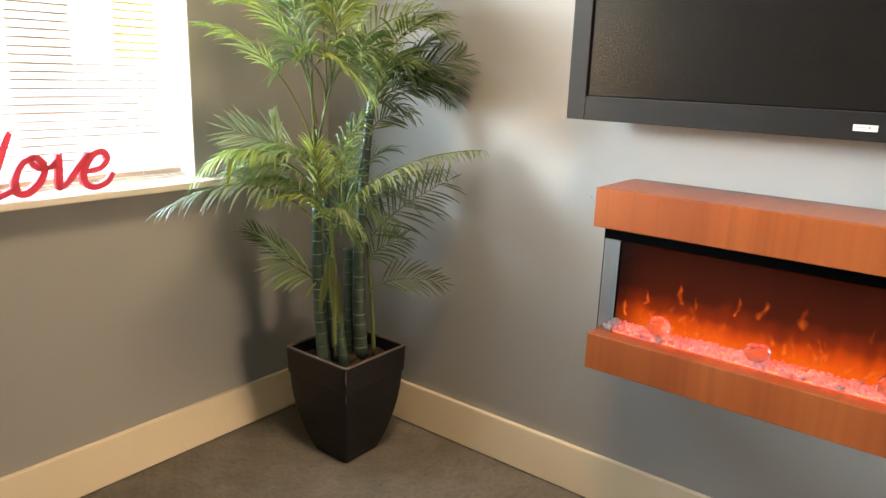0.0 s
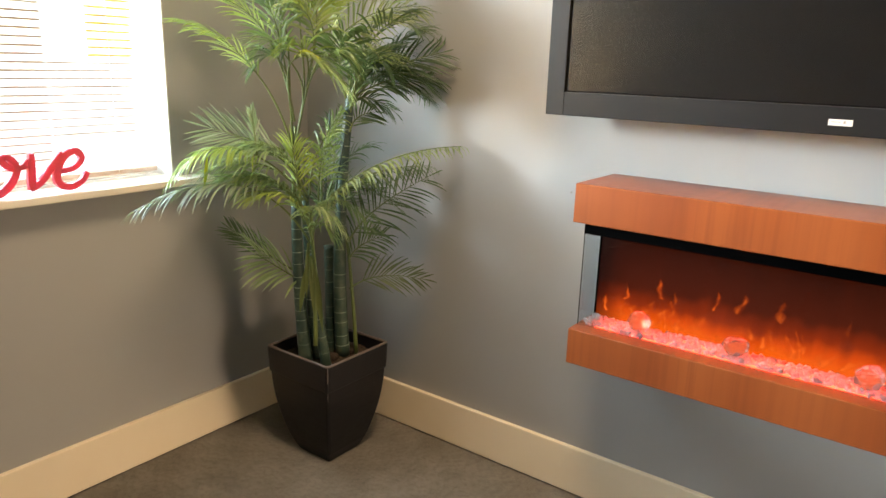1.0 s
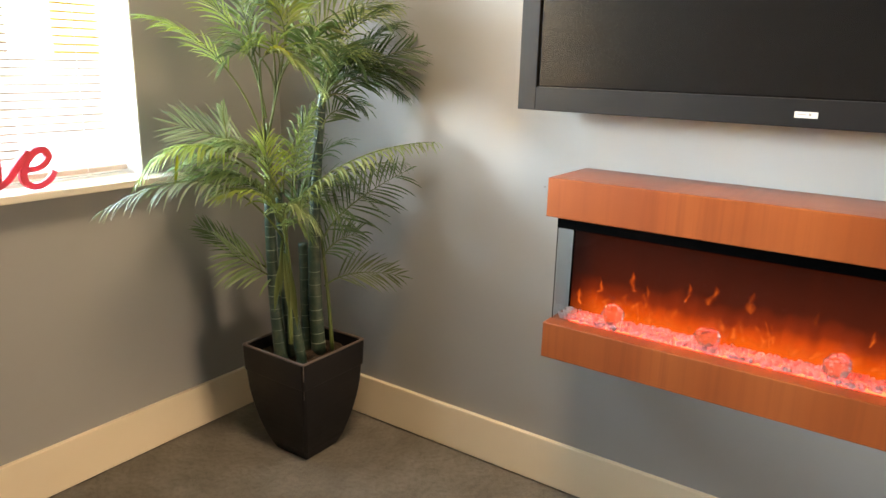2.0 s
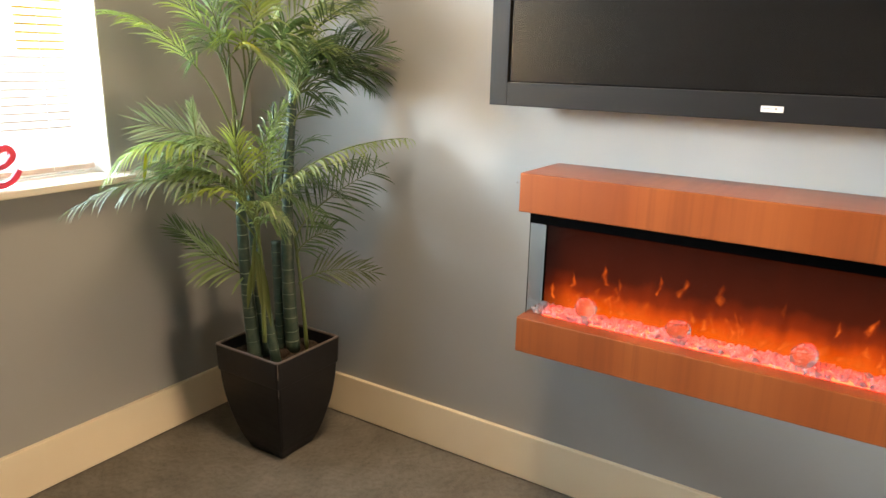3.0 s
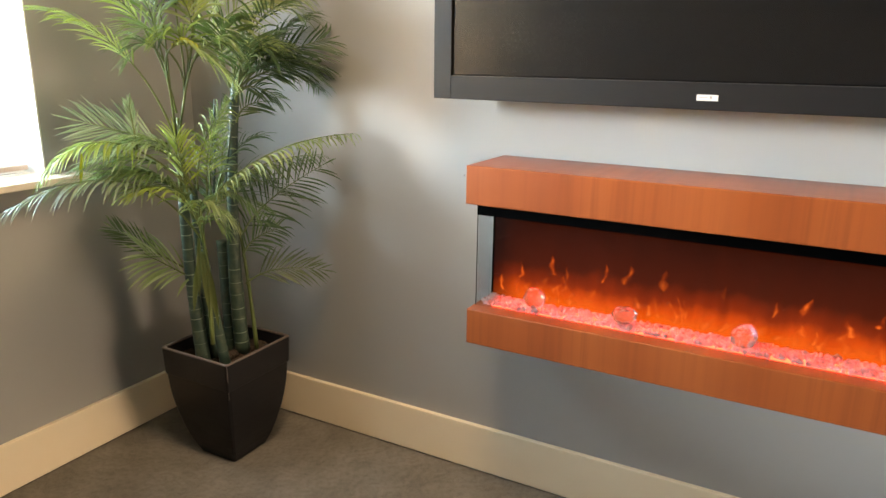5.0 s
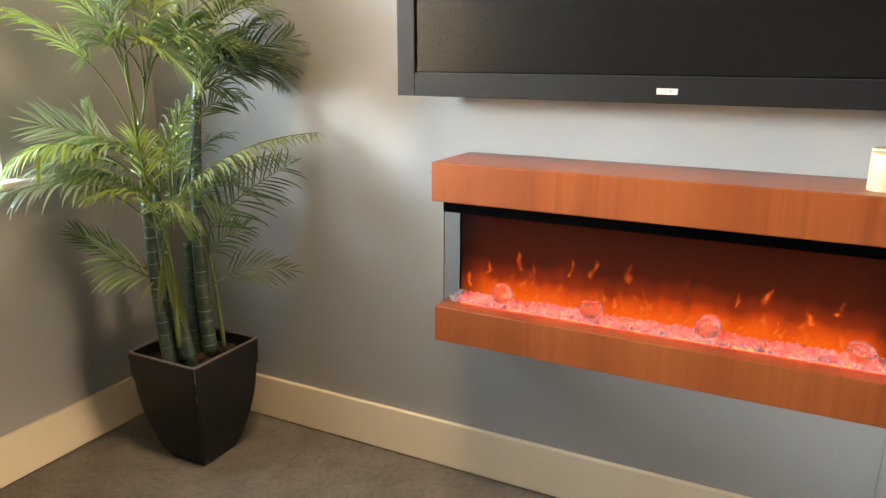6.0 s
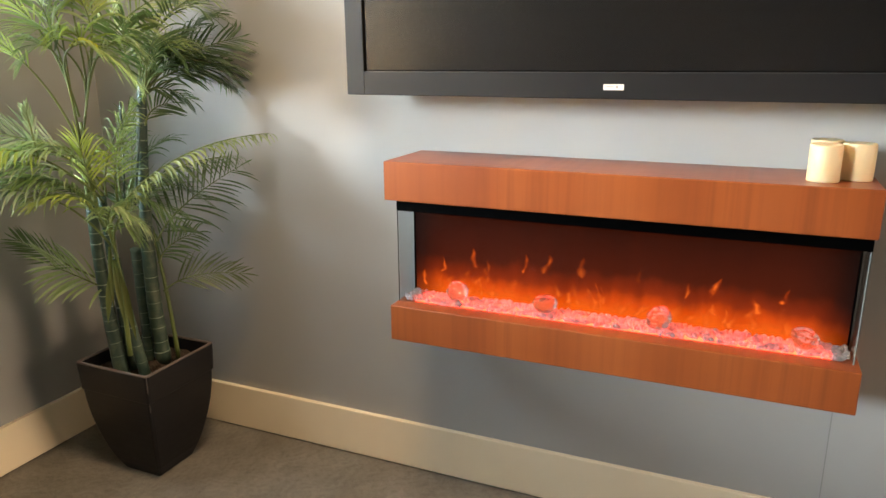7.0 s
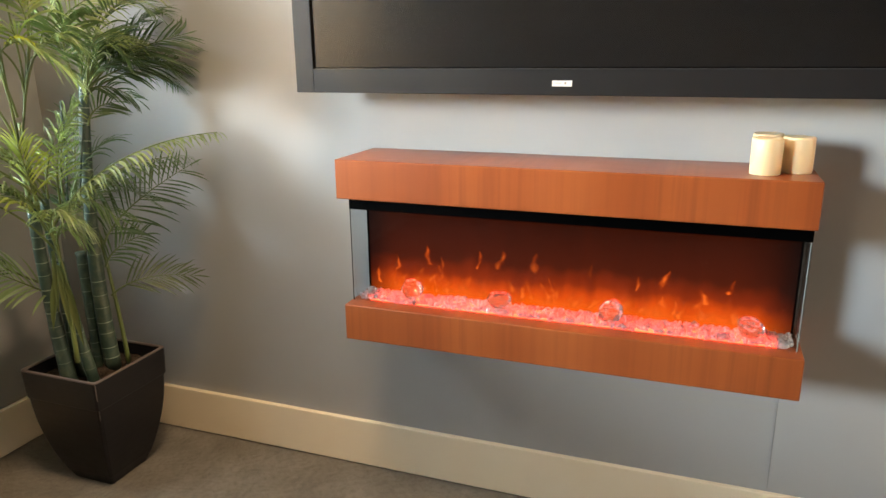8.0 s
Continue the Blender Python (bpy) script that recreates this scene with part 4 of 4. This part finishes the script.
def crystal(bm, c, r, rnd, flat=0.8):
    g = bmesh.ops.create_icosphere(bm, subdivisions=1, radius=r)
    rot = Euler((rnd.uniform(0, 6), rnd.uniform(0, 6), rnd.uniform(0, 6))).to_matrix()
    for v in g["verts"]:
        v.co = rot @ (v.co * rnd.uniform(0.72, 1.12))
        v.co.z *= flat
        v.co += Vector(c)


rnd = random.Random(5)
base = bmesh.new()
crystal(base, (0, 0, 0), 1.0, rnd)
shape = [v.co.copy() for v in base.verts]
base.verts.ensure_lookup_table()
tris = [[v.index for v in f.verts] for f in base.faces]
base.free()
verts, faces = [], []
for n in range(1500):
    x, y = rnd.uniform(1.294, 2.391), rnd.uniform(-0.200, -0.124)
    r = rnd.uniform(0.0045, 0.0085)
    z = 0.6585 + r * 0.5 + rnd.uniform(0, 0.005) * (0.5 + 0.5 * math.sin(x * 37) ** 2)
    rot = Euler((rnd.uniform(0, 6), rnd.uniform(0, 6), rnd.uniform(0, 6))).to_matrix()
    k = len(verts)
    for v in shape:
        w = rot @ v * r * rnd.uniform(0.85, 1.1)
        verts.append((min(2.3935, max(1.2925, x + w.x)), max(-0.2005, min(-0.1225, y + w.y)), z + w.z))
    faces += [[k + i for i in t] for t in tris]
me = bpy.data.meshes.new("crystal_bed")
me.from_pydata(verts, [], faces)
me.materials.append(CHIPS)
tagged(part("crystal_bed", me, None, fire, "bed of small clear glass crystals"), kind="stuff")


def brilliant(x, y, r, tilt, spin, seed):
    """A cut stone: flat table, slanted crown, girdle and a pavilion of facets that ends in a blunt point."""
    rnd = random.Random(seed)
    bm, rings = bmesh.new(), []
    for rad, z, n, off in ((0.42, 0.66, 5, 0.0), (0.80, 0.42, 7, 0.5), (1.0, 0.08, 8, 0.0), (0.86, -0.30, 7, 0.5), (0.45, -0.70, 5, 0.0)):
        rings.append([(rad * rnd.uniform(0.88, 1.08) * math.cos(2 * math.pi * (k + off) / n), rad * rnd.uniform(0.88, 1.08) * math.sin(2 * math.pi * (k + off) / n), z) for k in range(n)])
    m = Euler((radians(tilt), 0, radians(spin))).to_matrix()
    pts = [m @ (Vector(p) * r) for ring in rings for p in ring]
    low = min(p.z for p in pts)
    for p in pts:
        bm.verts.new((x + p.x, y + p.y, 0.6625 + p.z - low))
    bmesh.ops.convex_hull(bm, input=bm.verts)
    bmesh.ops.delete(bm, geom=[v for v in bm.verts if not v.link_faces], context="VERTS")
    ob = solid("large_crystal", bm, CRYSTAL, "large clear faceted crystal lying on the ember bed", "crystal", "")
    ob["group"] = "large crystals"
    return ob


brilliant(1.443, -0.160, 0.033, 42, 20, 1)
brilliant(1.692, -0.170, 0.034, 22, 200, 2)
brilliant(1.979, -0.172, 0.033, 50, 330, 3)
brilliant(2.300, -0.168, 0.034, 18, 80, 4)


def flame(x, z, h, lean, w, twist):
    """A tongue of projected light just before the screen."""
    bm = bmesh.new()
    uv = bm.loops.layers.uv.new()
    rows, coords = [], {}
    for i in range(11):
        u = i / 10
        half = w * math.sin(math.pi * (0.10 + 0.90 * u)) ** 0.8 * (1 - 0.45 * u) * (0.75 + 0.9 * noise.noise((x * 90, u * 3.2, z * 50))) + 0.0004
        cx = x + lean * u * h + twist * math.sin(u * 5) * 0.006 + 0.008 * noise.noise((x * 70, u * 2.6, 4.0))
        row = []
        for s in (-1, 0, 1):
            v = bm.verts.new((cx + s * half, -0.1235, z + h * u))
            coords[v] = (s, u)
            row.append(v)
        rows.append(row)
    for a, b in zip(rows, rows[1:]):
        for k in (0, 1):
            f = bm.faces.new((a[k], a[k + 1], b[k + 1], b[k]))
            for l in f.loops:
                l[uv].uv = coords[l.vert]
    ob = part("flame", bm, FLAME, fire)
    ob.visible_shadow = False


# Broad low flickers, and a few narrow tongues that have torn loose above them.
for n in range(40):
    x = 1.335 + 0.985 * (n + rnd.uniform(0.0, 1.0)) / 40
    flame(x, rnd.uniform(0.668, 0.690), rnd.uniform(0.025, 0.055) * (0.6 + 0.7 * abs(math.sin(9 * x + 1))), rnd.uniform(-0.3, 0.8), rnd.uniform(0.014, 0.032), rnd.uniform(-1, 1))
for n in range(14):
    x = 1.365 + 0.935 * (n + rnd.uniform(0.0, 1.0)) / 14
    flame(x, rnd.uniform(0.690, 0.765), rnd.uniform(0.022, 0.065), rnd.uniform(-0.3, 0.7), rnd.uniform(0.010, 0.024), rnd.uniform(-0.8, 0.8))

# ---- candles ----


def candle(x, y, r, h, seed):
    rnd = random.Random(seed)
    ob = thing("pillar_candle", x, y, 1.0495, "thick cream pillar candle standing on the cherry shelf", "candle", "candles on the shelf")
    bm, rings = bmesh.new(), []
    for rr, z in ((r * 0.97, 0.0), (r, 0.003), (r, h * 0.5), (r, h - 0.004), (r * 0.97, h - 0.0005), (r * 0.90, h), (r * 0.80, h - 0.0015), (r * 0.3, h - 0.003), (0.002, h - 0.003)):
        rings.append([bm.verts.new((x + rr * math.cos(a), y + rr * math.sin(a), 1.0495 + z + (0.0025 * noise.noise((3 * math.cos(a), 3 * math.sin(a), seed)) if z > h - 0.006 else 0))) for a in (2 * math.pi * k / 40 for k in range(40))])
    for a, b in zip(rings, rings[1:]):
        for k in range(40):
            bm.faces.new((a[k], a[(k + 1) % 40], b[(k + 1) % 40], b[k]))
    bm.faces.new(rings[0][::-1])
    bm.faces.new(rings[-1])
    part("wax", bm, WAX, ob, "", True)


candle(2.2935, -0.158, 0.0325, 0.079, 1)
candle(2.3600, -0.115, 0.0335, 0.079, 2)
candle(2.3000, -0.080, 0.0330, 0.081, 3)

# ---- small marks on the wall ----
solid("wall_seam", box(2.3990, 2.4010, -0.0010, 0.001, 0.172, 0.555), SEAM, "fine upright joint line in the wall paint", "trim")
bm = bmesh.new()
bmesh.ops.create_cone(bm, cap_ends=True, segments=12, radius1=0.0028, radius2=0.0018, depth=0.004, matrix=pose(1.138, -0.002, 0.978, 90))
solid("wall_nail", bm, INK, "small nail head in the grey wall", "nail", "")
